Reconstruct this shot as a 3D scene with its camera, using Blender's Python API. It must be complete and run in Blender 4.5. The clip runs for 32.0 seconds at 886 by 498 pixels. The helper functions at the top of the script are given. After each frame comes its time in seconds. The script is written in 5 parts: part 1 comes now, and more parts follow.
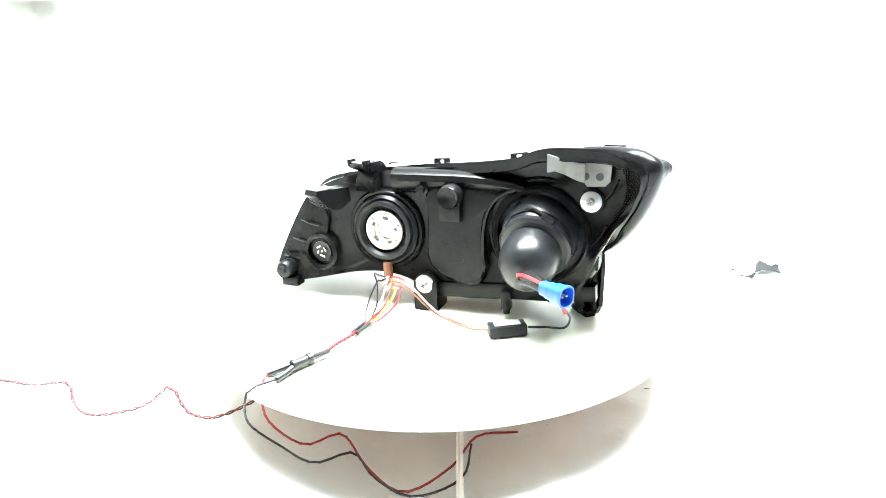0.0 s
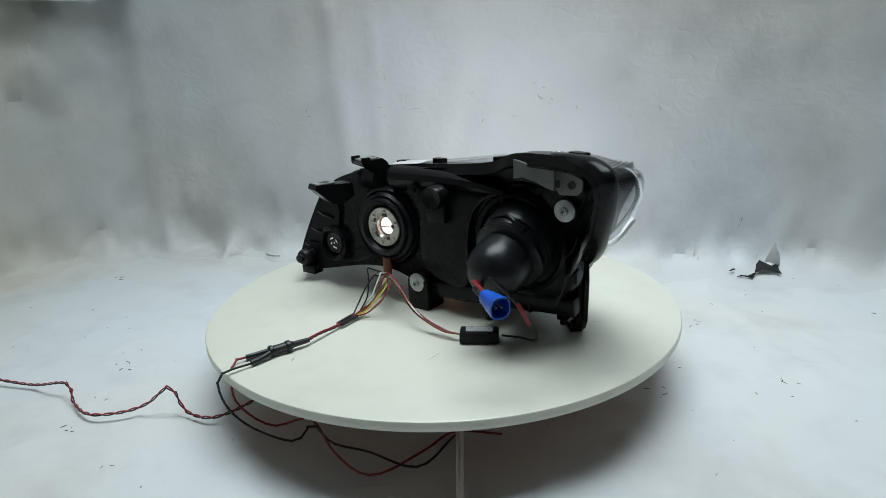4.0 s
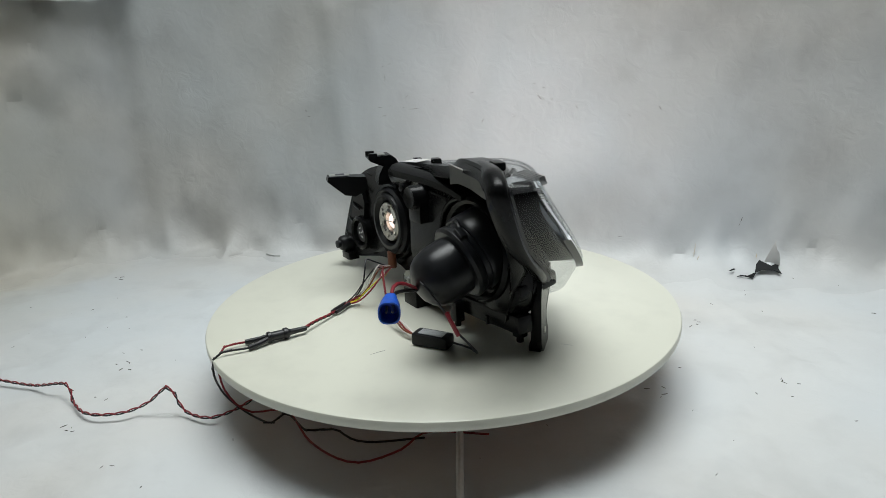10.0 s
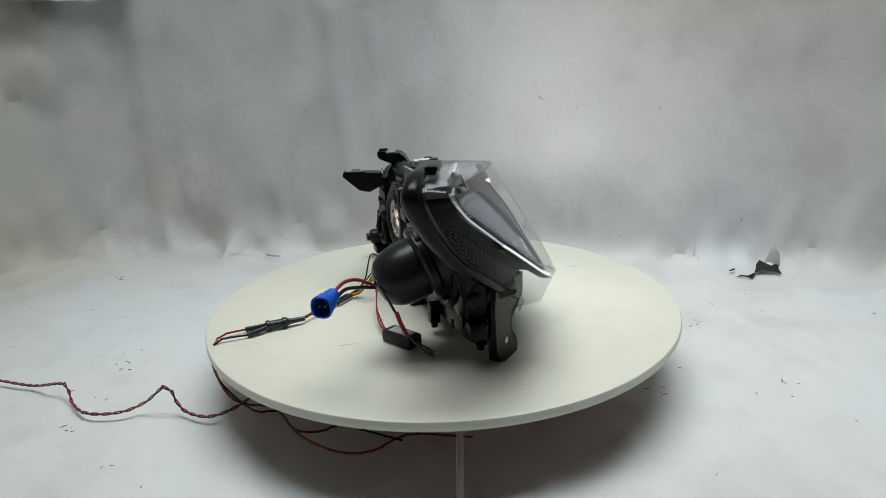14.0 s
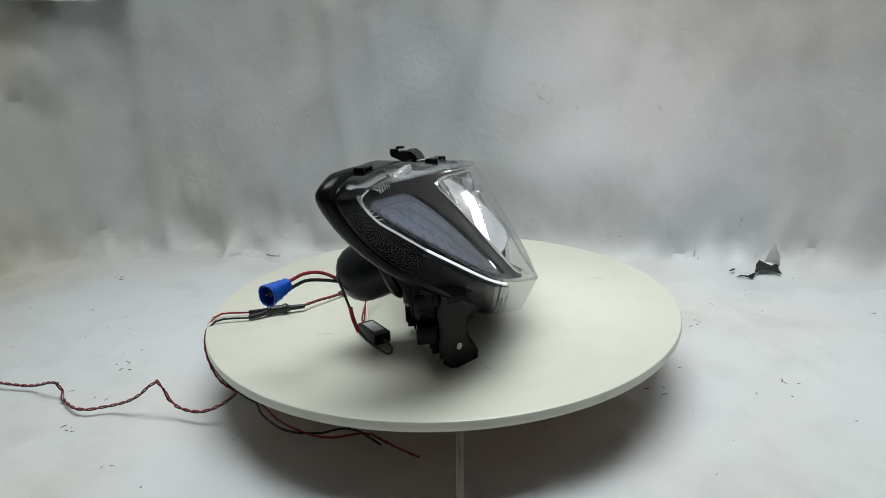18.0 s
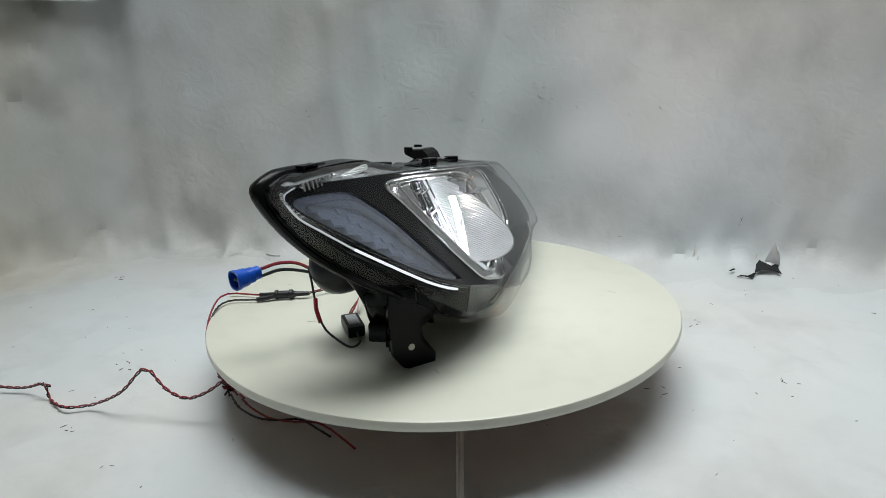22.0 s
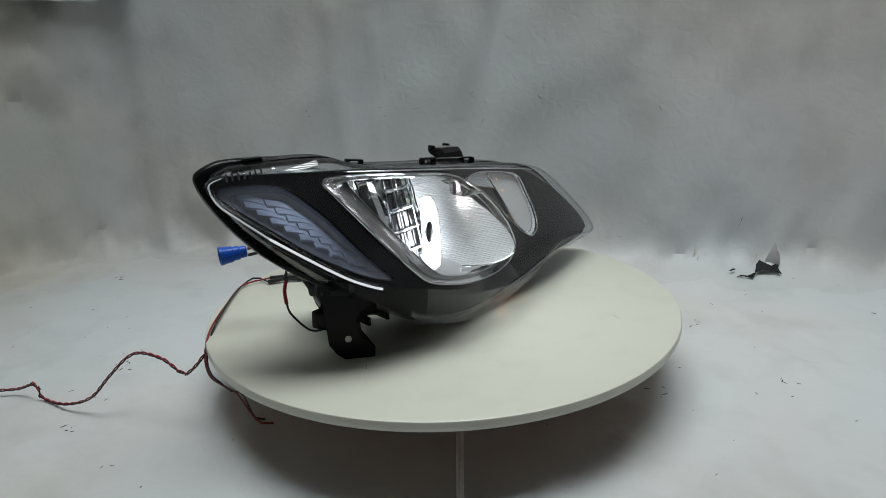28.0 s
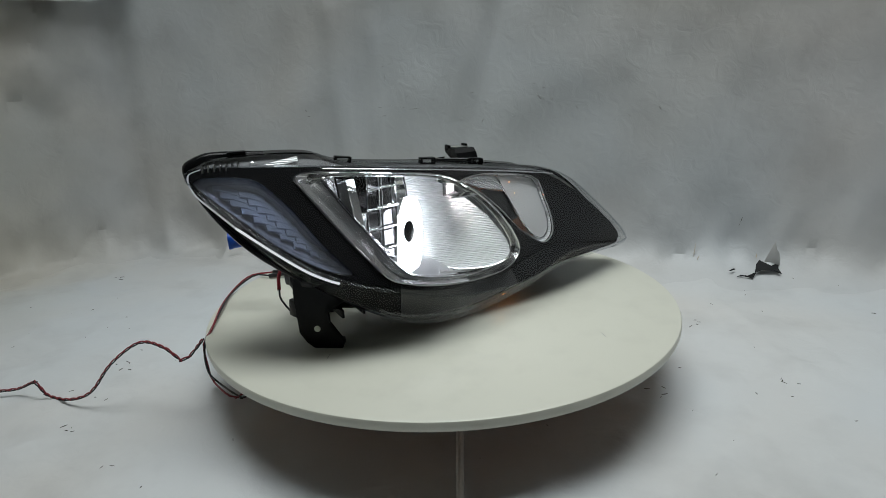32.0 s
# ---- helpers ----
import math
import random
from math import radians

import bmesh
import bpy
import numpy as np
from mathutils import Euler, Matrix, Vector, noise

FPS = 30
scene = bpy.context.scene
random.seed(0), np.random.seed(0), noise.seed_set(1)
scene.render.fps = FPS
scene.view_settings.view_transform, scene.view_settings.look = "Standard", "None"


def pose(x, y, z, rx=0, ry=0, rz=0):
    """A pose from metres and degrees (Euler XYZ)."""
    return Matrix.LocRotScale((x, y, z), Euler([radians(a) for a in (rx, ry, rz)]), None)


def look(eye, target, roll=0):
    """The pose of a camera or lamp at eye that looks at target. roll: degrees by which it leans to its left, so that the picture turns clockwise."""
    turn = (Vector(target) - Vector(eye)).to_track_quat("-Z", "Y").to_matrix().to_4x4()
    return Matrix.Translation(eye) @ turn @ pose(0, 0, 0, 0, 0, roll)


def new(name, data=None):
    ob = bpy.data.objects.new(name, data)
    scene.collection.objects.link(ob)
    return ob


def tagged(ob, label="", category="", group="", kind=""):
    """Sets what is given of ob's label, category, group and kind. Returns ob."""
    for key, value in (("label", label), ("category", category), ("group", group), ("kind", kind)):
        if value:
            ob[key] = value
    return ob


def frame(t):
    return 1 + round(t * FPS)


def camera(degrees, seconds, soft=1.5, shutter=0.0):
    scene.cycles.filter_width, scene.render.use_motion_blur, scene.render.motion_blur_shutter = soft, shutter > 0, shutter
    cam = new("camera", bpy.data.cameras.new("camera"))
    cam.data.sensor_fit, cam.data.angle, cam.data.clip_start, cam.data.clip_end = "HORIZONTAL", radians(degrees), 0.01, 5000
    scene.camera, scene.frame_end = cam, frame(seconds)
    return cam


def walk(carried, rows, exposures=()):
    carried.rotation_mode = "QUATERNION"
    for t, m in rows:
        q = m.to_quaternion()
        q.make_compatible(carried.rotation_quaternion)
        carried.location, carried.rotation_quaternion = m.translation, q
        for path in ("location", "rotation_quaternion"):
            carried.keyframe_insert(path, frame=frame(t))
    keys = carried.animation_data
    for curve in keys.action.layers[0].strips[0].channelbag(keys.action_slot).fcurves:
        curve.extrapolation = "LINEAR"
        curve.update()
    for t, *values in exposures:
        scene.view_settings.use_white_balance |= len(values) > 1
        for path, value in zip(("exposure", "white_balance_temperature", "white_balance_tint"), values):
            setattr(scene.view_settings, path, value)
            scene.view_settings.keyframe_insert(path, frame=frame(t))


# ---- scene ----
from mathutils.bvhtree import BVHTree

# ---- camera ----
EYE = (0.0, -0.7955, 0.3116)
cam = camera(69.5, 32.0, 0.8)
CAM_POSE = look(EYE, (EYE[0] + 0.003834, EYE[1] + 1.0, EYE[2] - math.tan(0.29702)), -2.269)
EXPOSURES = [(0.0, 3.5, 6200, 6), (0.5, 1.75, 5900, 6), (1.0, 0.53, 5600, 3), (1.5, 0.12, 5600, 3), (2.0, -0.1, 5650, 4), (3.0, -0.10, 5680, 5), (6.0, -0.10, 6240, 10), (13.0, -0.15, 6260, 10), (19.0, -0.18, 6260, 10), (23.0, -0.13, 6250, 10), (25.5, -0.16, 6210, 10), (27.0, -0.45, 6210, 10), (28.0, -0.55, 6210, 10), (32.0, -0.62, 6210, 10)]
walk(cam, [(0, CAM_POSE), (32, CAM_POSE)], EXPOSURES)

# turn of the table, clockwise from above, in degrees
TURN = [(0, 0.00), (4, 14.10), (8, 28.32), (12, 42.16), (16, 56.84), (20, 71.34), (24, 85.53), (28, 99.77), (32, 114.06)]


def turn_at(t):
    return float(np.interp(t, [a for a, _ in TURN], [b for _, b in TURN]))


# ---- world and lamps ----
world = bpy.data.worlds.new("world")
scene.world = world
world.use_nodes = True
world.node_tree.nodes["Background"].inputs[0].default_value = (0.75, 0.8, 0.86, 1)
world.node_tree.nodes["Background"].inputs[1].default_value = 0.045


def area_lamp(name, eye, target, sx, sy, watts, colour):
    data = bpy.data.lights.new(name, "AREA")
    data.shape, data.size, data.size_y, data.energy, data.color = "RECTANGLE", sx, sy, watts, colour
    data.spread = math.radians(95)
    ob = new(name, data)
    ob.matrix_world = look(eye, target)
    return ob


area_lamp("ceiling_softbox", (0.10, -0.02, 1.56), (0.10, -0.02, 0.0), 1.5, 0.72, 11.3, (0.975, 1.0, 0.955))

# ---- materials ----


def material(name, colour, rough=0.5, metal=0.0, vary=0.12, grain=60.0, bump=0.0, bump_scale=200.0, spec=0.5, coat=0.0):
    """A painted or moulded surface with colour variation at two scales and fine relief."""
    m = bpy.data.materials.new(name)
    m.use_nodes = True
    nt = m.node_tree
    b = nt.nodes["Principled BSDF"]
    b.inputs["Roughness"].default_value, b.inputs["Metallic"].default_value = rough, metal
    b.inputs["Specular IOR Level"].default_value, b.inputs["Coat Weight"].default_value = spec, coat
    co = nt.nodes.new("ShaderNodeTexCoord")
    big, fine, mix = nt.nodes.new("ShaderNodeTexNoise"), nt.nodes.new("ShaderNodeTexNoise"), nt.nodes.new("ShaderNodeMath")
    big.inputs["Scale"].default_value, fine.inputs["Scale"].default_value = grain * 0.15, grain
    big.inputs["Detail"].default_value = fine.inputs["Detail"].default_value = 4
    mix.operation = "ADD"
    ramp = nt.nodes.new("ShaderNodeValToRGB")
    ramp.color_ramp.elements[0].position, ramp.color_ramp.elements[1].position = 0.7, 1.3
    lo = [max(0.0, c * (1 - vary)) for c in colour]
    hi = [min(1.0, c * (1 + vary)) for c in colour]
    ramp.color_ramp.elements[0].color, ramp.color_ramp.elements[1].color = (*lo, 1), (*hi, 1)
    half = nt.nodes.new("ShaderNodeMath")
    half.operation, half.inputs[1].default_value = "MULTIPLY", 1.0
    for n in (big, fine):
        nt.links.new(co.outputs["Object"], n.inputs["Vector"])
    nt.links.new(big.outputs["Fac"], mix.inputs[0])
    nt.links.new(fine.outputs["Fac"], mix.inputs[1])
    nt.links.new(mix.outputs[0], half.inputs[0])
    nt.links.new(half.outputs[0], ramp.inputs["Fac"])
    nt.links.new(ramp.outputs["Color"], b.inputs["Base Color"])
    if bump:
        tex, bp = nt.nodes.new("ShaderNodeTexNoise"), nt.nodes.new("ShaderNodeBump")
        tex.inputs["Scale"].default_value, tex.inputs["Detail"].default_value = bump_scale, 5
        bp.inputs["Strength"].default_value, bp.inputs["Distance"].default_value = bump, 0.0003
        nt.links.new(co.outputs["Object"], tex.inputs["Vector"])
        nt.links.new(tex.outputs["Fac"], bp.inputs["Height"])
        nt.links.new(bp.outputs["Normal"], b.inputs["Normal"])
    return m


def glow(name, colour, strength, base=1.0):
    m = bpy.data.materials.new(name)
    m.use_nodes = True
    b = m.node_tree.nodes["Principled BSDF"]
    b.inputs["Base Color"].default_value = (*(base * c for c in colour), 1)
    b.inputs["Emission Color"].default_value = (*colour, 1)
    b.inputs["Emission Strength"].default_value = strength
    return m


def clear(name, tint, gloss=0.06, rough=0.03, ribs=0.0, rib_scale=900.0, rib_axis="Z", milk=0.0):
    """Clear moulded plastic: light passes straight through, with a sheen on the surface and some milkiness within."""
    m = bpy.data.materials.new(name)
    m.use_nodes = True
    nt = m.node_tree
    nt.nodes.remove(nt.nodes["Principled BSDF"])
    out = nt.nodes["Material Output"]
    tr, gl, mix = nt.nodes.new("ShaderNodeBsdfTransparent"), nt.nodes.new("ShaderNodeBsdfGlossy"), nt.nodes.new("ShaderNodeMixShader")
    lw, pw, ma = nt.nodes.new("ShaderNodeLayerWeight"), nt.nodes.new("ShaderNodeMath"), nt.nodes.new("ShaderNodeMath")
    tr.inputs["Color"].default_value = (*tint, 1)
    gl.inputs["Roughness"].default_value = rough
    lw.inputs["Blend"].default_value = 0.5
    pw.operation, pw.inputs[1].default_value = "POWER", 3.2
    ma.operation, ma.inputs[1].default_value, ma.inputs[2].default_value = "MULTIPLY_ADD", 0.55, gloss
    nt.links.new(lw.outputs["Facing"], pw.inputs[0])
    nt.links.new(pw.outputs[0], ma.inputs[0])
    nt.links.new(ma.outputs[0], mix.inputs[0])
    body = tr.outputs[0]
    if milk:
        df, haze = nt.nodes.new("ShaderNodeBsdfDiffuse"), nt.nodes.new("ShaderNodeMixShader")
        df.inputs["Color"].default_value = (*(0.85 * c for c in tint), 1)
        haze.inputs[0].default_value = milk
        nt.links.new(tr.outputs[0], haze.inputs[1])
        nt.links.new(df.outputs[0], haze.inputs[2])
        body = haze.outputs[0]
    nt.links.new(body, mix.inputs[1])
    nt.links.new(gl.outputs[0], mix.inputs[2])
    nt.links.new(mix.outputs[0], out.inputs["Surface"])
    if ribs:
        co, wv, bp = nt.nodes.new("ShaderNodeTexCoord"), nt.nodes.new("ShaderNodeTexWave"), nt.nodes.new("ShaderNodeBump")
        wv.bands_direction = rib_axis
        wv.inputs["Scale"].default_value, wv.inputs["Distortion"].default_value = rib_scale, 0.3
        bp.inputs["Strength"].default_value, bp.inputs["Distance"].default_value = ribs, 0.001
        nt.links.new(co.outputs["Object"], wv.inputs["Vector"])
        nt.links.new(wv.outputs["Fac"], bp.inputs["Height"])
        nt.links.new(bp.outputs["Normal"], gl.inputs["Normal"])
    return m


def ribbed_metal(name, colour, rough, scale, metal=1.0):
    m = material(name, colour, rough, metal, 0.04, 80)
    nt = m.node_tree
    co, wv, bp = nt.nodes.new("ShaderNodeTexCoord"), nt.nodes.new("ShaderNodeTexWave"), nt.nodes.new("ShaderNodeBump")
    wv.bands_direction = "Z"
    wv.inputs["Scale"].default_value, wv.inputs["Distortion"].default_value = scale, 0.2
    bp.inputs["Strength"].default_value, bp.inputs["Distance"].default_value = 0.8, 0.0012
    nt.links.new(co.outputs["Object"], wv.inputs["Vector"])
    nt.links.new(wv.outputs["Fac"], bp.inputs["Height"])
    nt.links.new(bp.outputs["Normal"], nt.nodes["Principled BSDF"].inputs["Normal"])
    return m


def sheet_material(name, colour, rough):
    """White vinyl sheet: soft sheen, shallow creases and grime."""
    m = material(name, colour, rough, 0, 0.06, 16.0, 0, 0, 0.5)
    nt = m.node_tree
    b = nt.nodes["Principled BSDF"]
    co = nt.nodes.new("ShaderNodeTexCoord")
    tint, ramp, blend = nt.nodes.new("ShaderNodeTexNoise"), nt.nodes.new("ShaderNodeValToRGB"), nt.nodes.new("ShaderNodeMix")
    tint.inputs["Scale"].default_value, tint.inputs["Detail"].default_value = 2.1, 2
    ramp.color_ramp.elements[0].position, ramp.color_ramp.elements[1].position = 0.38, 0.62
    ramp.color_ramp.elements[0].color, ramp.color_ramp.elements[1].color = (1.0, 0.965, 0.92, 1), (0.97, 1.0, 1.02, 1)
    blend.data_type, blend.blend_type = "RGBA", "MULTIPLY"
    blend.inputs["Factor"].default_value = 1.0
    source = b.inputs["Base Color"].links[0].from_socket
    nt.links.new(co.outputs["Object"], tint.inputs["Vector"])
    nt.links.new(tint.outputs["Fac"], ramp.inputs["Fac"])
    nt.links.new(source, blend.inputs["A"])
    nt.links.new(ramp.outputs["Color"], blend.inputs["B"])
    nt.links.new(blend.outputs["Result"], b.inputs["Base Color"])
    # warm reflected light towards one end, put into the sheet's colour
    sep, warm_end, warmed = nt.nodes.new("ShaderNodeSeparateXYZ"), nt.nodes.new("ShaderNodeMapRange"), nt.nodes.new("ShaderNodeMix")
    warm_end.inputs["From Min"].default_value, warm_end.inputs["From Max"].default_value = -0.58, -0.80
    wob, shift = nt.nodes.new("ShaderNodeTexNoise"), nt.nodes.new("ShaderNodeMath")
    wob.inputs["Scale"].default_value = 6
    shift.operation, shift.inputs[1].default_value = "MULTIPLY_ADD", 0.16
    nt.links.new(co.outputs["Object"], sep.inputs[0])
    nt.links.new(co.outputs["Object"], wob.inputs["Vector"])
    nt.links.new(wob.outputs["Fac"], shift.inputs[0])
    nt.links.new(sep.outputs["X"], shift.inputs[2])
    nt.links.new(shift.outputs[0], warm_end.inputs["Value"])
    warmed.data_type, warmed.blend_type = "RGBA", "MULTIPLY"
    warmed.inputs["B"].default_value = (1.0, 0.955, 0.86, 1)
    nt.links.new(warm_end.outputs["Result"], warmed.inputs["Factor"])
    nt.links.new(blend.outputs["Result"], warmed.inputs["A"])
    nt.links.new(warmed.outputs["Result"], b.inputs["Base Color"])
    a, c, bp, add, mul = (nt.nodes.new("ShaderNodeTexNoise"), nt.nodes.new("ShaderNodeTexVoronoi"), nt.nodes.new("ShaderNodeBump"),
                          nt.nodes.new("ShaderNodeMath"), nt.nodes.new("ShaderNodeMath"))
    a.inputs["Scale"].default_value, a.inputs["Detail"].default_value, a.inputs["Distortion"].default_value = 3.5, 9, 0.25
    c.feature = "DISTANCE_TO_EDGE"
    c.inputs["Scale"].default_value = 7
    mul.operation, mul.inputs[1].default_value = "MULTIPLY", 0.10
    nt.links.new(co.outputs["Object"], a.inputs["Vector"])
    nt.links.new(co.outputs["Object"], c.inputs["Vector"])
    nt.links.new(c.outputs["Distance"], mul.inputs[0])
    nt.links.new(a.outputs["Fac"], add.inputs[0])
    nt.links.new(mul.outputs[0], add.inputs[1])
    nt.links.new(add.outputs[0], bp.inputs["Height"])
    bp.inputs["Strength"].default_value, bp.inputs["Distance"].default_value = 0.16, 0.02
    f, bp2 = nt.nodes.new("ShaderNodeTexNoise"), nt.nodes.new("ShaderNodeBump")
    f.inputs["Scale"].default_value, f.inputs["Detail"].default_value, f.inputs["Distortion"].default_value = 38, 6, 1.2
    bp2.inputs["Strength"].default_value, bp2.inputs["Distance"].default_value = 0.22, 0.005
    nt.links.new(co.outputs["Object"], f.inputs["Vector"])
    nt.links.new(f.outputs["Fac"], bp2.inputs["Height"])
    nt.links.new(bp.outputs["Normal"], bp2.inputs["Normal"])
    nt.links.new(bp2.outputs["Normal"], b.inputs["Normal"])
    return m


M_SHEET = sheet_material("white_vinyl", (0.60, 0.612, 0.62), 0.5)
M_WALL = sheet_material("grey_white_vinyl", (0.565, 0.576, 0.584), 0.5)
M_DISC = material("cream_laminate", (0.64, 0.64, 0.555), 0.33, 0, 0.03, 30, 0.04, 500)
M_FIBRE = material("brown_fibreboard", (0.30, 0.17, 0.10), 0.7, 0, 0.2, 60)
M_BLACK = material("black_moulded_plastic", (0.0050, 0.0052, 0.0056), 0.25, 0, 0.25, 120, 0.15, 700, 0.15)
M_DEEP = material("matt_black_plastic", (0.004, 0.004, 0.0045), 0.6, 0, 0.2, 120, 0.1, 900, 0.08)
M_GLOSS = material("black_gloss_plastic", (0.007, 0.007, 0.0078), 0.30, 0, 0.1, 80, 0, 400, 0.3)
M_RUBBER = material("black_rubber", (0.008, 0.0085, 0.010), 0.40, 0, 0.3, 90, 0.12, 500, 0.25)
M_BOOT = material("smooth_black_rubber", (0.009, 0.0095, 0.011), 0.30, 0, 0.3, 90, 0.08, 400, 0.28)
M_GREY = material("grey_moulded_plastic", (0.17, 0.17, 0.16), 0.45, 0, 0.15, 100, 0.1, 600)
M_WASHER = material("zinc_plated_steel", (0.42, 0.43, 0.42), 0.35, 0.8, 0.15, 300, 0.1, 800)
M_RING = material("tarnished_steel", (0.36, 0.35, 0.31), 0.28, 0.9, 0.45, 700, 0.3, 900)
M_CHROME = material("chrome", (0.80, 0.81, 0.82), 0.07, 1.0, 0.03, 60)
M_SATIN = material("satin_chrome", (0.78, 0.78, 0.79), 0.22, 1.0, 0.05, 60)
M_FRAME = material("dark_satin_chrome", (0.54, 0.54, 0.54), 0.18, 1.0, 0.08, 60)
M_CLEAR = clear("clear_polycarbonate", (0.955, 0.96, 0.965), 0.045, 0.04)
M_EDGE = clear("clear_thick_edge", (0.90, 0.91, 0.92), 0.012, 0.08)
M_FLUTED = clear("fluted_clear_lens", (0.92, 0.93, 0.94), 0.10, 0.12, 0.6, 90.0, "Z", 0.22)
M_FROST = clear("fluted_pale_lens", (0.93, 0.93, 0.94), 0.10, 0.15, 0.7, 110.0, "Z", 0.92)
M_FLUTECH = ribbed_metal("fluted_chrome", (0.88, 0.89, 0.89), 0.45, 160.0)
M_FLUTEW = ribbed_metal("fluted_white_metal", (0.88, 0.89, 0.91), 0.32, 160.0, 0.3)
M_FACET = ribbed_metal("ribbed_bright_metal", (0.88, 0.89, 0.90), 0.30, 120.0, 0.5)
M_SMOKE = material("smoked_mirror", (0.16, 0.16, 0.165), 0.12, 0.9, 0.2, 60)
M_TRAY = material("silvered_plastic", (0.05, 0.0505, 0.0515), 0.3, 0.6, 0.45, 90, 0.5, 160)
M_SILVER = material("crumpled_silver_plastic", (0.42, 0.425, 0.43), 0.25, 0.6, 0.5, 90, 0.8, 140)
M_DRL = clear("blue_grey_lens", (0.84, 0.87, 0.95), 0.24, 0.20, 0.0, 900.0, "Z", 0.12)
M_DRLBACK = material("blue_grey_reflector", (0.60, 0.67, 0.82), 0.28, 0.8, 0.15, 90, 0.3, 260)
M_DRLDARK = material("dark_blue_grey_plastic", (0.46, 0.48, 0.56), 0.35, 0.75, 0.2, 90)
M_BLUE = material("blue_connector_plastic", (0.010, 0.085, 0.50), 0.38, 0, 0.12, 150)
M_REDW = material("red_insulation", (0.20, 0.014, 0.022), 0.42, 0, 0.15, 200)
M_BLKW = material("black_insulation", (0.012, 0.012, 0.014), 0.4, 0, 0.2, 200)
M_WHTW = material("white_insulation", (0.72, 0.7, 0.66), 0.45, 0, 0.08, 200)
M_YELW = material("yellow_insulation", (0.55, 0.5, 0.02), 0.45, 0, 0.1, 200)
M_BRNW = material("brown_insulation", (0.16, 0.05, 0.02), 0.45, 0, 0.1, 200)
M_PAPER = material("white_label_paper", (0.56, 0.56, 0.55), 0.55, 0, 0.04, 200)
M_LABEL = material("grey_label", (0.34, 0.35, 0.36), 0.5, 0, 0.25, 500)
M_MILKY = material("milky_flange_plastic", (0.014, 0.0145, 0.015), 0.28, 0, 0.5, 150, 0.3, 250)
M_GLUE = clear("clear_glue", (0.80, 0.81, 0.82), 0.16, 0.10, 0.0, 900.0, "Z", 0.06)
# holes, slots and notches: the dark of the recess put in as colour
M_RECESS = material("black_recess", (0.05, 0.05, 0.055), 0.6, 0, 0.1, 200)
M_MARK = material("dark_scuff", (0.05, 0.045, 0.04), 0.8, 0, 0.4, 200)
M_STAIN = material("faded_brown_stain", (0.42, 0.37, 0.28), 0.7, 0, 0.4, 300)
M_HOLE = material("dark_gap", (0.012, 0.013, 0.014), 0.9, 0, 0.3, 90)
M_CORD = material("white_cord_plastic", (0.75, 0.75, 0.72), 0.4, 0, 0.05, 120)
M_ROOM = material("pale_room_paint", (0.42, 0.43, 0.43), 0.8, 0, 0.08, 4)
# emission in place of bulb light falling on the reflector shell
M_SHELLGLOW = glow("glowing_shell_white", (0.97, 0.98, 1.0), 16)
M_BEAM = glow("white_beam_light", (1.0, 0.86, 0.80), 2400)
# glow in place of the shine on the outer edge strips
M_STRIPDIM = glow("dim_glow_strip", (0.9, 0.93, 0.95), 0.45, 0.2)
M_STRIPGLOW = glow("white_glow_strip", (0.95, 0.98, 1.0), 1.0, 0.2)
M_AMBER = glow("amber_lamp_light", (1.0, 0.36, 0.14), 5.0)
M_AMBERSPILL = glow("amber_spill_light", (1.0, 0.36, 0.08), 15)
M_WARM = glow("lit_bulb_light", (1.0, 0.78, 0.68), 1.7)

# ---- shaping helpers ----


def part(name, bm, mat, parent=None, label="", smooth=True):
    me = bpy.data.meshes.new(name)
    bmesh.ops.recalc_face_normals(bm, faces=bm.faces)
    if smooth:
        for f in bm.faces:
            f.smooth = True
        for e in bm.edges:
            if len(e.link_faces) == 2 and e.calc_face_angle(0) > 0.6:
                e.smooth = False
    bm.to_mesh(me)
    bm.free()
    me.materials.append(mat)
    ob = new(name, me)
    ob.parent = parent
    if label:
        tagged(ob, label)
    return ob


def spline(pts, n=6, closed=False):
    pts = [Vector(p) for p in pts]
    k, out = len(pts), []
    for i in range(k if closed else k - 1):
        p1, p2 = pts[i], pts[(i + 1) % k]
        p0 = pts[i - 1] if (closed or i) else p1 * 2 - p2
        p3 = pts[(i + 2) % k] if (closed or i + 2 < k) else p2 * 2 - p1
        for j in range(n):
            u = j / n
            out.append(0.5 * ((2 * p1) + (p2 - p0) * u + (2 * p0 - 5 * p1 + 4 * p2 - p3) * u * u + (3 * p1 - p0 - 3 * p2 + p3) * u ** 3))
    if not closed:
        out.append(pts[-1])
    return out


def loft(rings, bm=None, cap=(True, True), closed=True):
    bm = bm or bmesh.new()
    vs = [[bm.verts.new(p) for p in r] for r in rings]
    for a, b in zip(vs, vs[1:]):
        n = len(a)
        for i in range(n if closed else n - 1):
            j = (i + 1) % n
            bm.faces.new((a[i], a[j], b[j], b[i]))
    for on, r in ((cap[0], vs[0]), (cap[1], vs[-1])):
        if on:
            c = bm.verts.new(sum((v.co for v in r), Vector()) / len(r))
            for i in range(len(r)):
                bm.faces.new((r[i], r[(i + 1) % len(r)], c))
    return bm


def frame_of(axis):
    z = Vector(axis).normalized()
    x = z.orthogonal().normalized() if abs(z.z) > 0.9 else Vector((0, 0, 1)).cross(z).normalized()
    return x, z.cross(x), z


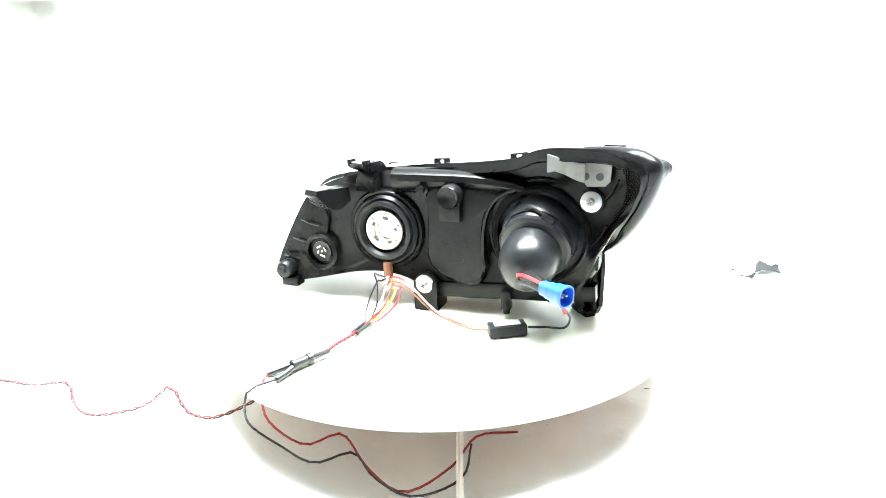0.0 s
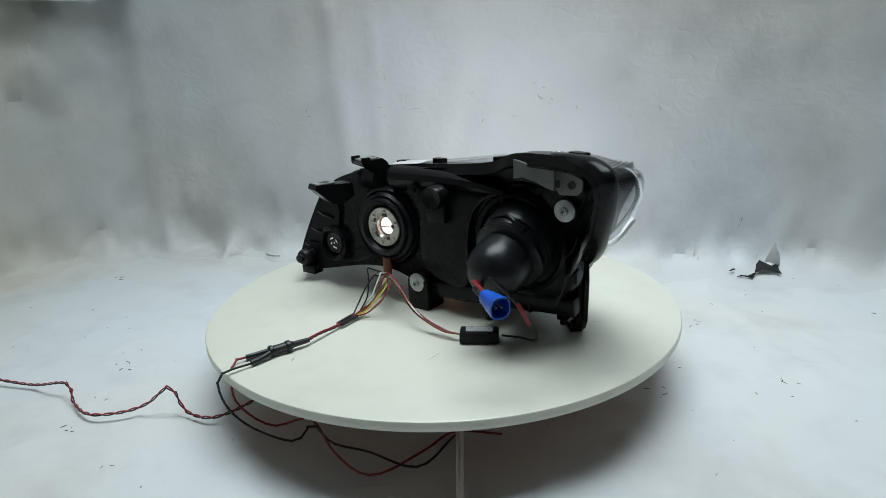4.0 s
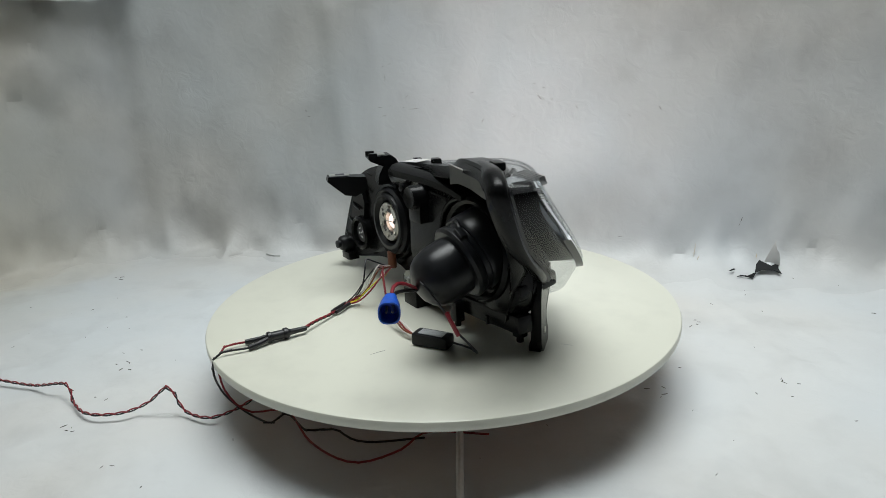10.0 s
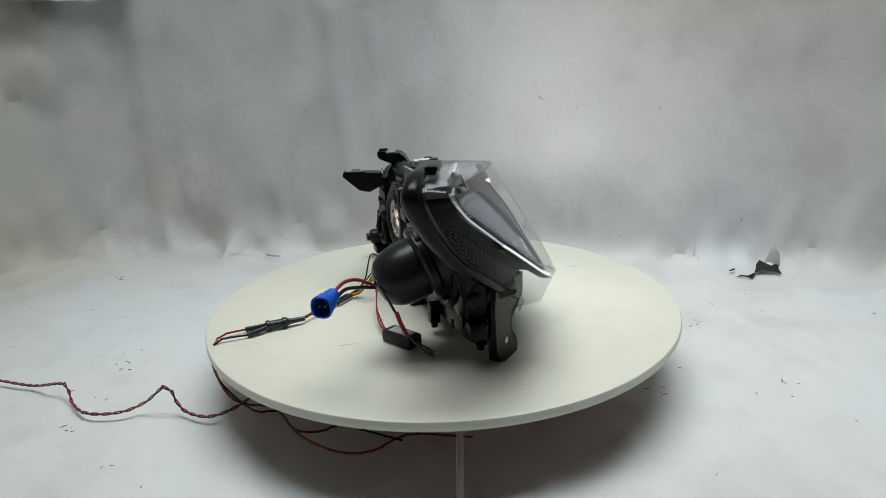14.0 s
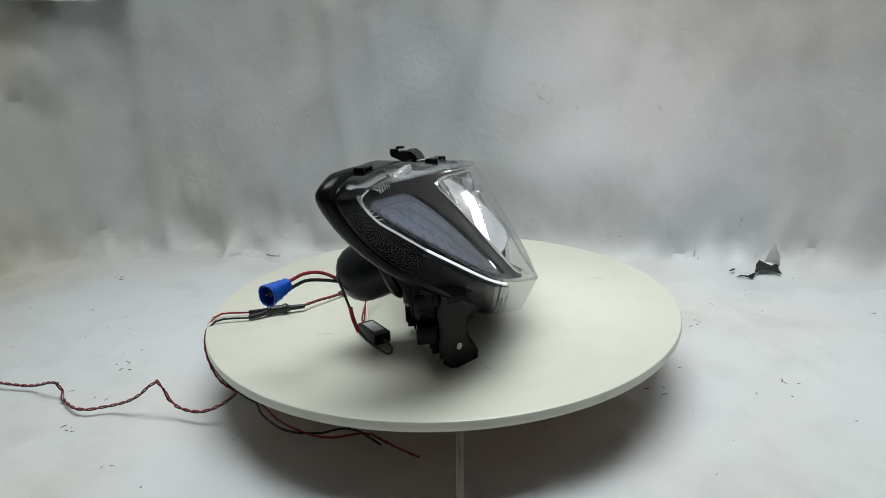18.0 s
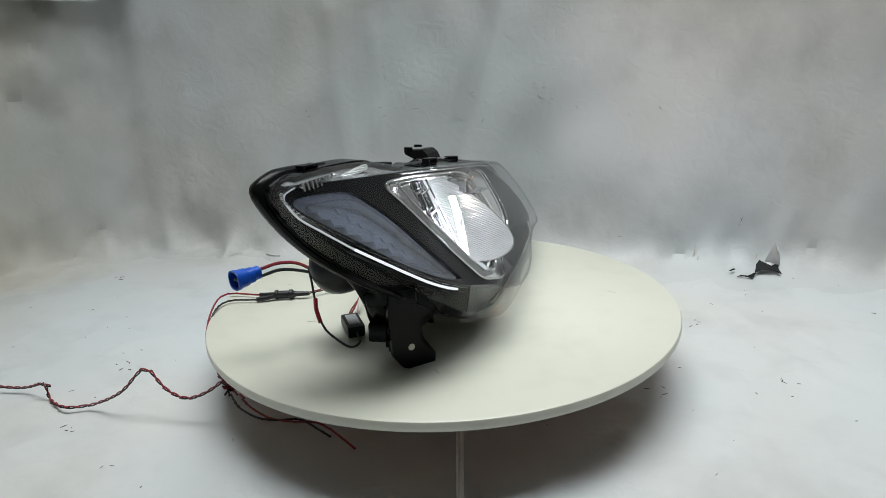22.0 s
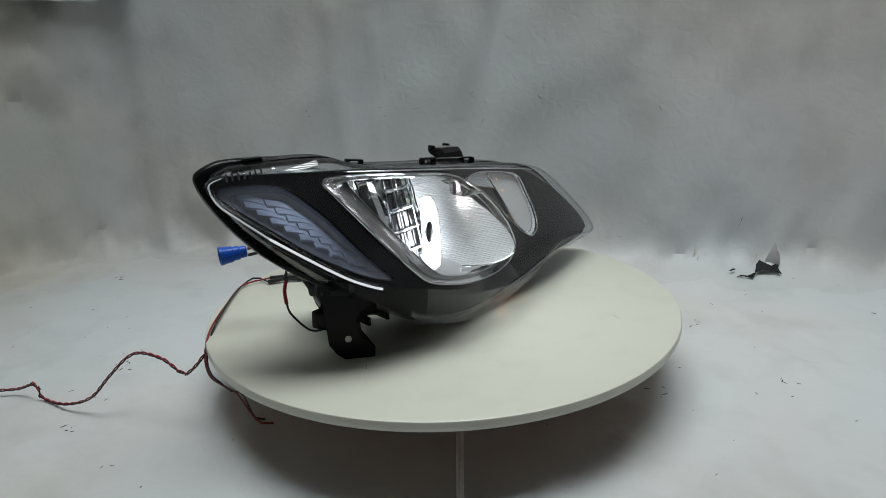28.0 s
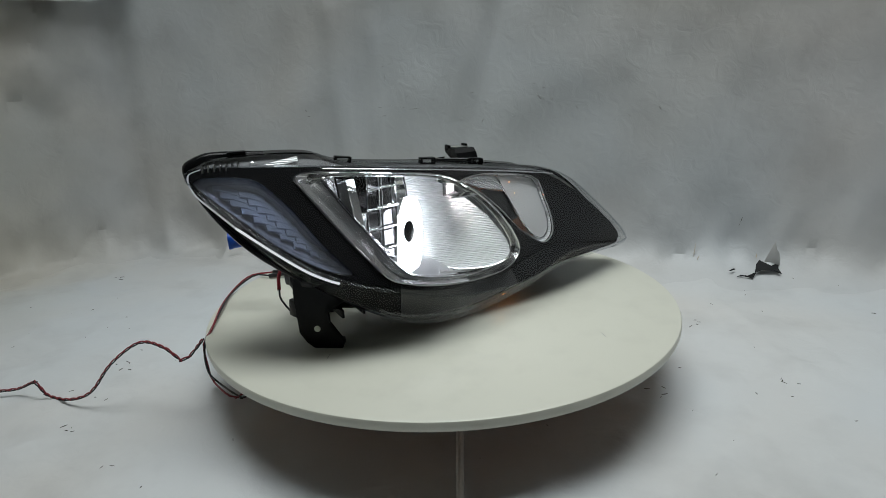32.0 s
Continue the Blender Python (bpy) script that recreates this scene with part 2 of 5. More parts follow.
def lathe(profile, centre, axis, n=28, bm=None):
    """profile: (radius, height along axis), closed at the ends."""
    x, y, z = frame_of(axis)
    c = Vector(centre)
    rings = [[c + z * h + (x * math.cos(a) + y * math.sin(a)) * max(r, 1e-4) for a in (2 * math.pi * i / n for i in range(n))] for r, h in profile]
    return loft(rings, bm)


def tube(pts, r, n=7, steps=5, bm=None, closed=False):
    path = spline(pts, steps, closed) if steps > 1 else [Vector(p) for p in pts]
    rings, prev = [], None
    for i, p in enumerate(path):
        a, b = (path[i - 1], path[(i + 1) % len(path)]) if closed else (path[max(0, i - 1)], path[min(len(path) - 1, i + 1)])
        z = (b - a).normalized()
        x = (prev - z * prev.dot(z)).normalized() if prev else z.orthogonal().normalized()
        prev = x
        y = z.cross(x)
        rings.append([p + (x * math.cos(2 * math.pi * k / n) + y * math.sin(2 * math.pi * k / n)) * r for k in range(n)])
    if closed:
        rings.append(rings[0])
    return loft(rings, bm, (not closed, not closed))


def box(sx, sy, sz, m=None, bevel=0.0, bm=None):
    own = bmesh.new()
    bmesh.ops.create_cube(own, size=1.0)
    bmesh.ops.scale(own, vec=(sx, sy, sz), verts=own.verts)
    if bevel:
        bmesh.ops.bevel(own, geom=list(own.edges), offset=bevel, segments=2, affect="EDGES", profile=0.6)
    if m is not None:
        bmesh.ops.transform(own, matrix=m, verts=own.verts)
    if bm is None:
        return own
    me = bpy.data.meshes.new("joined")
    own.to_mesh(me)
    own.free()
    bm.from_mesh(me)
    bpy.data.meshes.remove(me)
    return bm


def slab(outline, thick, place, bm=None):
    """A flat plate with the outline (x, y) and a thickness along z, at the pose place."""
    lo = [place @ Vector((x, y, 0)) for x, y in outline]
    hi = [place @ Vector((x, y, thick)) for x, y in outline]
    return loft([lo, hi], bm)


def fill(loops, fw, off=0.0, thick=0.0, step=0.02):
    """A curved sheet over outlines (x, z) with holes; its depth y is fw(x, z) + off."""
    bm = bmesh.new()
    edges = []
    for loop in loops:
        vs = [bm.verts.new((p[0], 0, p[1])) for p in loop]
        edges += [bm.edges.new((vs[i], vs[(i + 1) % len(vs)])) for i in range(len(vs))]
    bmesh.ops.triangle_fill(bm, use_beauty=True, use_dissolve=False, edges=edges, normal=(0, 1, 0))
    for axis, lo, hi in ((0, -0.32, 0.32), (2, 0.0, 0.22)):
        k = lo + step
        while k < hi:
            co, no = Vector(), Vector()
            co[axis], no[axis] = k, 1
            bmesh.ops.bisect_plane(bm, geom=list(bm.verts) + list(bm.edges) + list(bm.faces), plane_co=co, plane_no=no)
            k += step
    for v in bm.verts:
        v.co.y = fw(v.co.x, v.co.z) + off
    if thick:
        ret = bmesh.ops.extrude_face_region(bm, geom=list(bm.faces))
        for v in ret["geom"]:
            if isinstance(v, bmesh.types.BMVert):
                v.co.y -= thick
    return bm


def smooth_face(ob, fw):
    """Even shading over a sheet made by fill(): its front and back take the slope of fw."""
    me, e, out = ob.data, 0.001, []
    for poly in me.polygons:
        for k in poly.vertices:
            n = poly.normal
            if abs(n.y) > 0.45:
                x, _, z = me.vertices[k].co
                g = Vector((fw(x - e, z) - fw(x + e, z), 2 * e, fw(x, z - e) - fw(x, z + e))).normalized()
                n = g if n.y > 0 else -g
            out.append(tuple(n))
    me.normals_split_custom_set(out)


# ---- the room and the backdrop ----
FLOOR_Z = -0.09


def room():
    bm = bmesh.new()
    for sx, sy, sz, x, y, z in ((6, 0.1, 3.2, 0, 3.05, 0.6), (6, 0.1, 3.2, 0, -3.05, 0.6), (0.1, 6, 3.2, 3.05, 0, 0.6), (0.1, 6, 3.2, -3.05, 0, 0.6)):
        box(sx, sy, sz, pose(x, y, z), 0, bm)
    tagged(part("wall_room", bm, M_ROOM, smooth=False), "plain pale painted walls of the studio room", "wall", kind="structure")
    tagged(part("ceiling", box(6.2, 6.2, 0.1, pose(0, 0, 2.25)), M_ROOM, smooth=False), "plain pale studio ceiling", "ceiling", kind="structure")


def backdrop():
    """A white vinyl sheet: a floor that turns up into the rear and side walls in soft, creased bends."""
    plan = spline([(-1.003, -1.7), (-0.983, -0.2), (-0.913, 0.367), (-0.746, 0.558), (-0.511, 0.588), (0.002, 0.459), (0.452, 0.346), (0.769, 0.259), (1.083, 0.143), (1.213, -0.3), (1.243, -1.7)], 44)
    n = len(plan)
    bm = bmesh.new()
    rows = []
    heights = [0, 0.0004, 0.004, 0.012, 0.026, 0.042, 0.06] + [0.06 + 0.028 * k for k in range(1, 48)]
    for r, h in enumerate(heights):
        row = []
        for i, p in enumerate(plan):
            t = (plan[min(n - 1, i + 1)] - plan[max(0, i - 1)]).normalized()
            out = Vector((-t.y, t.x))
            bend = (0.13, 0.075, 0.05, 0.032, 0.015, 0.005, 0.0)[r] if r < 7 else 0.0
            q = Vector((p.x * 3.1, p.y * 3.1, h * 2.2))
            amp = min(1.0, h / 0.12)
            crease = (0, 0.2, 1, 1, 1, 1, 1)[r] if r < 7 else 1.0
            d = amp * (0.012 * noise.noise(q * 0.8) + 0.003 * noise.noise(q * 3.1)) + crease * (0.006 + 0.012 * math.exp(-(h / 0.07) ** 2)) * noise.noise(Vector((p.x * 13, p.y * 13, h * 9)))
            left = min(1.0, max(0.0, (-0.69 - p.x) / 0.08)) * min(1.0, max(0.0, (h - 0.26) / 0.08))
            d += left * (0.034 * noise.noise(Vector((p.x * 11 + 5, p.y * 11, h * 11))) + 0.012 * noise.noise(Vector((p.x * 26, p.y * 26, h * 24))))
            # bunched creases where the sheet turns up
            if 1 < r < 9:
                d += 0.010 * min(1.0, max(0.0, (-0.15 - p.x) / 0.2)) * (abs(noise.noise(Vector((p.x * 9 + 2, p.y * 9, h * 14)))) * 2 - 0.5) + 0.007 * noise.noise(Vector((p.x * 31, p.y * 31, h * 30)))
            for cx, cw, ch in ((-0.455, 0.020, 0.030), (-0.60, 0.030, 0.016), (-0.74, 0.025, 0.020), (-0.335, 0.03, 0.012)):
                d -= ch * math.exp(-((p.x - cx - 0.15 * h) / cw) ** 2) * math.exp(-(h / 0.04) ** 2)
            # hanging folds and dents
            d += amp * 0.016 * math.exp(-((p.x + 0.66) / 0.035) ** 2) - amp * 0.014 * math.exp(-((p.x + 0.17 + h * 0.05) / 0.022) ** 2) * (0.6 + 0.8 * noise.noise(Vector((1, 2, h * 9))))
            d -= amp * 0.008 * math.exp(-((p.x + 0.115) / 0.012) ** 2) * (0.5 + noise.noise(Vector((7, 2, h * 13))))
            d += amp * 0.010 * math.exp(-((p.x + 0.02 - h * 0.30) / 0.03) ** 2)
            d += amp * 0.012 * math.exp(-((p.x - 0.66 + 0.25 * (h - 0.45)) / 0.05) ** 2) * min(1.0, max(0.0, (h - 0.25) / 0.1))
            d -= amp * 0.013 * math.exp(-((p.x + 0.43 - h * 0.55) / 0.06) ** 2)
            bend *= 0.45 + 0.55 * min(1.0, max(0.0, (p.x + 0.2) / 0.3))
            w = p - out * (bend - d)
            row.append(bm.verts.new((w.x, w.y, FLOOR_Z + (0.001 if r else -0.007) + h + 0.006 * amp * noise.noise(q * 2))))
        rows.append(row)
    for a, b in zip(rows, rows[1:]):
        for i in range(n - 1):
            bm.faces.new((a[i], a[i + 1], b[i + 1], b[i]))
    spots = [v.co.copy() for r in rows[6:] for v in r]
    wall_marks(bm, spots)
    tagged(part("backdrop", bm, M_WALL), "creased grey-white vinyl backdrop sheet with a dull sheen", "backdrop", kind="structure")
    bm = bmesh.new()
    nx, ny = 330, 250
    grid = []
    for j in range(ny + 1):
        line = []
        for i in range(nx + 1):
            x, y = -1.5 + 3.0 * i / nx, -1.6 + 2.3 * j / ny
            z = 0.0050 * (1 - abs(noise.noise(Vector((x * 4.5, y * 6.5, 8))))) ** 9 + 0.0030 * (1 - abs(noise.noise(Vector((x * 9.5 + y * 4, y * 9.5, 5))))) ** 10 + 0.004 * noise.noise(Vector((x * 2.6, y * 2.6, 3))) + 0.0030 * noise.noise(Vector((x * 8, y * 8, 1))) + 0.0010 * noise.noise(Vector((x * 24, y * 24, 7))) - 0.0045
            line.append(bm.verts.new((x, y, FLOOR_Z + z)))
        grid.append(line)
    for a, b in zip(grid, grid[1:]):
        for i in range(nx):
            bm.faces.new((a[i], a[i + 1], b[i + 1], b[i]))
    tagged(part("floor", bm, M_SHEET), "scuffed white vinyl sheet laid over the floor", "floor", kind="structure")
    tagged(part("ground", box(6.2, 6.2, 0.1, pose(0, 0, FLOOR_Z - 0.08)), M_ROOM, smooth=False), "plain grey floor under the vinyl sheet", "floor", kind="structure")


# place along the wall, height, length, slant
WALL_MARKS = [(-0.085, 0.296, 0.0075, 5), (-0.097, 0.292, 0.0032, -50), (-0.040, 0.211, 0.0246, 5), (0.072, 0.238, 0.0096, 15), (0.184, 0.253, 0.0086, 0), (0.201, 0.245, 0.0064, -10),
              (0.194, 0.228, 0.0150, -50), (0.200, 0.226, 0.0128, -45), (0.211, 0.215, 0.0043, 10), (0.216, 0.224, 0.0054, -40), (-0.053, 0.235, 0.0064, 40), (-0.060, 0.214, 0.0032, 0), (-0.107, 0.215, 0.0107, 5),
              (-0.100, 0.198, 0.0096, 0), (-0.087, 0.217, 0.0064, 0), (-0.094, 0.271, 0.0150, 88), (-0.259, 0.211, 0.0086, -50), (-0.254, 0.200, 0.0075, 10), (0.261, 0.208, 0.0107, -60), (0.400, 0.205, 0.0096, -55),
              (0.352, 0.192, 0.0075, -40), (-0.002, 0.226, 0.0043, 20), (0.545, -0.007, 0.0043, 80), (0.547, 0.004, 0.0107, 75), (0.344, -0.036, 0.0096, 0), (0.091, 0.186, 0.0086, 60), (0.148, 0.194, 0.0064, -30)]


def wall_marks(bm_wall, spots):
    from_wall = BVHTree.FromBMesh(bm_wall)
    bm = bmesh.new()
    rnd = random.Random(8)
    for x, z, l, a in WALL_MARKS:
        q = from_wall.ray_cast(Vector((x, -0.6, z)), Vector((0, 1, 0)))[0]
        w = rnd.uniform(0.0003, 0.0006)
        m = Matrix.Translation(q + Vector((-0.0005, -0.0025, 0))) @ pose(0, 0, 0, 90, 0, -13) @ pose(0, 0, 0, 0, 0, a)
        slab([(-l / 2, 0), (-l * 0.1, w), (l / 2, w * 0.4), (l * 0.2, -w)], 0.0005, m, bm)
    tagged(part("wall_scratches", bm, M_MARK, smooth=False), "fine dark scratches on the white backdrop", "marks", kind="stuff")
    bm = bmesh.new()
    for x, z, l, w, a in ((0.470, -0.056, 0.030, 0.0009, 82), (0.473, -0.067, 0.009, 0.0014, 68), (0.570, -0.061, 0.010, 0.0013, 85)):
        q = from_wall.ray_cast(Vector((x, -0.6, z)), Vector((0, 1, 0)))[0]
        slab([(-l / 2, 0), (-l * 0.1, w), (l / 2, w * 0.2), (l * 0.1, -w * 0.6)], 0.0005, Matrix.Translation(q + Vector((0, -0.003, 0.001))) @ pose(0, 0, 0, 70, 0, -13) @ pose(0, 0, 0, 0, 0, a), bm)
    tagged(part("rust_stains", bm, M_STAIN, smooth=False), "small faded brown stains on the white backdrop", "stains", kind="stuff")
    nick = tagged(new("torn_nick"), "short dark nick in the white sheet", "tear")
    nick.matrix_world = Matrix.Translation(from_wall.ray_cast(Vector((0.778, -0.6, FLOOR_Z + 0.016)), Vector((0, 1, 0)))[0] + Vector((0, -0.003, 0.001)))
    part("gap", slab([(-0.002, -0.013), (0.001, -0.004), (0.005, -0.001), (0.002, 0.002), (0.0, 0.014), (-0.002, 0.003), (-0.006, 0.004), (-0.003, -0.002)], 0.001, pose(0, 0, 0, 65, 0, -16)), M_HOLE, nick, "dark gap", False)
    # a loose sheet that hangs over the backdrop's upper edge
    edge = sorted((c for c in spots if c.x < -0.60 and c.y > -0.1 and 0.36 < c.z < 0.40), key=lambda c: (c.x, -c.y))
    own = tagged(new("loose_sheet"), "loose white plastic sheet hanging over the backdrop edge", "sheet")
    path = [Vector((c.x, c.y)) for c in edge]
    rings = []
    for k in range(25):
        v = k / 24
        rings.append([Vector((p.x * 0.985, p.y * 0.975 - 0.012 - 0.030 * abs(noise.noise(Vector((p.x * 12, p.y * 12, v * 5)))) + 0.012 * noise.noise(Vector((p.x * 40, p.y * 40, v * 14))), 0.437 + 0.35 * v + 0.05 * max(0.0, (p.x + 0.66) / 0.06) ** 2 + 0.006 * noise.noise(Vector((p.x * 9, 2, 1))))) for p in path])
    part("hanging_sheet", loft(rings, None, (False, False), False), M_SHEET, own)


# ---- the turntable ----


def turntable():
    base = new("turntable")
    tagged(base, "round cream laminate turntable board on a low motor base", "turntable")
    part("board", lathe([(0.0, -0.012), (0.2965, -0.012), (0.2990, -0.0108), (0.3, -0.008), (0.3, -0.0025), (0.2992, -0.0008), (0.2975, 0.0), (0.0, 0.0)], (0, 0, 0), (0, 0, 1), 160), M_DISC, base)
    part("underside", lathe([(0.0, -0.0150), (0.288, -0.0150), (0.288, -0.0122), (0.0, -0.0122)], (0, 0, 0), (0, 0, 1), 96), M_FIBRE, base, "brown fibreboard underside")
    part("motor_base", lathe([(0.0, -0.088), (0.09, -0.088), (0.095, -0.083), (0.095, -0.03), (0.085, -0.022), (0.05, -0.0165), (0.0, -0.0160)], (0, 0, 0), (0, 0, 1), 48), M_CORD, base, "white plastic motor base")
    rnd = random.Random(4)
    for x, y, a, l in ((0.03, -0.17, 70, 0.03), (0.20, -0.05, 20, 0.02), (-0.12, -0.2, 100, 0.015), (0.05, 0.22, 40, 0.02)):
        part("scratch", box(l * 0.6, 0.0004, 0.0002, pose(x, y, 0.0002, 0, 0, a + rnd.uniform(-9, 9))), M_SATIN, base, "fine grey scratch", False)
    return base


# ---- the headlight ----
# local axes: x towards the outer end, y out of the lens, z up
LAMP_TURN = -40.9
FRONT = [(0.295, 0.195), (0.280, 0.207), (0.238, 0.206), (0.175, 0.202), (0.094, 0.194), (0.0, 0.181), (-0.100, 0.165), (-0.183, 0.149),
         (-0.238, 0.105), (-0.290, 0.043), (-0.215, 0.050), (-0.150, 0.053), (-0.075, 0.042), (0.020, 0.050), (0.110, 0.072), (0.190, 0.102), (0.253, 0.153)]
FLANGE = [(0.289, -0.010, 0.193), (0.275, -0.010, 0.210), (0.233, -0.006, 0.2145), (0.158, -0.003, 0.2095), (0.118, 0.003, 0.196), (0.0, 0.002, 0.183), (-0.100, -0.008, 0.168), (-0.188, -0.013, 0.149),
          (-0.248, -0.004, 0.096), (-0.296, 0.004, 0.037), (-0.222, 0.040, 0.038), (-0.150, 0.062, 0.040), (-0.075, 0.075, 0.027), (0.020, 0.082, 0.013), (0.108, 0.085, 0.027), (0.205, 0.060, 0.088), (0.262, 0.014, 0.143)]
REAR = [(0.240, 0.156), (0.235, 0.188), (0.19, 0.194), (0.150, 0.192), (0.06, 0.184), (-0.02, 0.178), (-0.09, 0.168), (-0.138, 0.150), (-0.168, 0.122),
        (-0.216, 0.030), (-0.185, 0.017), (-0.085, 0.040), (-0.03, 0.040), (0.03, 0.020), (0.11, 0.024), (0.185, 0.036), (0.208, 0.098)]
AX = Vector((0.313, -0.95, 0.0))


def lens_y(x, z):
    """Depth of the raked lens face."""
    dx = x - 0.09
    side = 0.96 * dx * dx if dx > 0 else 0.335 * (math.sqrt(dx * dx + 0.0009) - 0.03)
    low = max(0.0, 0.11 - z)
    return 0.128 - 0.6 * (z - 0.07) - side - 2.0 * low * low


def bezel_y(x, z):
    """The bezel lies under the lens, and dips between its two inner openings."""
    dip = 0.020 * math.exp(-((x + 0.125) / 0.085) ** 2)
    low = 0.35 * max(0.0, 0.10 - z) * math.exp(-((x + 0.03) / 0.10) ** 2)
    k = min(1.0, max(0.0, (x - 0.125) / 0.06))
    return lens_y(x, z) - dip - low + 0.009 * k * k * (3 - 2 * k)


def rear_y(x):
    return min(-0.037 + 0.31 * x, 0.020)


def rear_pose(x, z, off=0.0):
    """A pose on the rear wall: x along it, y up, z out of the back."""
    m = Matrix((Vector((0.95, 0.313, 0)), Vector((0, 0, 1)), AX)).transposed().to_4x4()
    m.translation = Vector((x, rear_y(x), z)) + AX * off
    return m


def rear_at(x, z, off=0.0):
    return Vector((x, rear_y(x), z)) + AX * off


MAIN = [(0.191, 0.191), (0.176, 0.1955), (0.107, 0.189), (0.030, 0.177), (-0.012, 0.161), (-0.058, 0.124), (-0.090, 0.076), (-0.085, 0.056), (-0.055, 0.047), (-0.008, 0.051), (0.049, 0.063), (0.094, 0.075), (0.112, 0.082), (0.125, 0.095), (0.150, 0.127), (0.171, 0.158), (0.187, 0.183)]
REFL = [(0.160, 0.186), (0.155, 0.188), (0.105, 0.184), (0.030, 0.173), (-0.008, 0.158), (-0.052, 0.123), (-0.082, 0.077), (-0.078, 0.061), (-0.052, 0.053), (-0.006, 0.056), (0.047, 0.068), (0.082, 0.078), (0.094, 0.086), (0.106, 0.100), (0.126, 0.130), (0.146, 0.160), (0.158, 0.181)]
DRL = [(0.289, 0.192), (0.278, 0.197), (0.241, 0.195), (0.223, 0.187), (0.199, 0.160), (0.178, 0.127), (0.159, 0.103), (0.152, 0.092), (0.181, 0.102), (0.212, 0.121), (0.256, 0.154), (0.283, 0.179)]
TURNSIG = [(-0.010, 0.162), (-0.049, 0.164), (-0.103, 0.155), (-0.152, 0.143), (-0.158, 0.118), (-0.160, 0.086), (-0.154, 0.070), (-0.139, 0.063), (-0.119, 0.073), (-0.089, 0.096), (-0.066, 0.122), (-0.036, 0.147)]


def ring3(outline, off, depth=lens_y):
    return [Vector((p.x, depth(p.x, p.y) + off, p.y)) for p in outline]


def scaled(pts, c, k):
    return [(c[0] + (p[0] - c[0]) * k, c[1] + (p[1] - c[1]) * k) for p in pts]


def bowl(outline, off, depth, centre, steps=10, floor_k=0.1, power=2.0):
    """A concave reflector that runs in from an outline on the bezel."""
    rings = []
    for s in range(steps + 1):
        k = 1 - (1 - floor_k) * s / steps
        d = depth * (1 - k ** power)
        rings.append([Vector((centre[0] + (p.x - centre[0]) * k, bezel_y(p.x, p.y) * k + bezel_y(*centre) * (1 - k) + off - d, centre[1] + (p.y - centre[1]) * k)) for p in outline])
    return loft(rings, None, (False, True))


def span(outline, z):
    """The x range of an outline at one height."""
    xs = []
    for p, q in zip(outline, outline[1:] + outline[:1]):
        if (p.y - z) * (q.y - z) < 0:
            xs.append(p.x + (q.x - p.x) * (z - p.y) / (q.y - p.y))
    return (min(xs), max(xs)) if xs else None


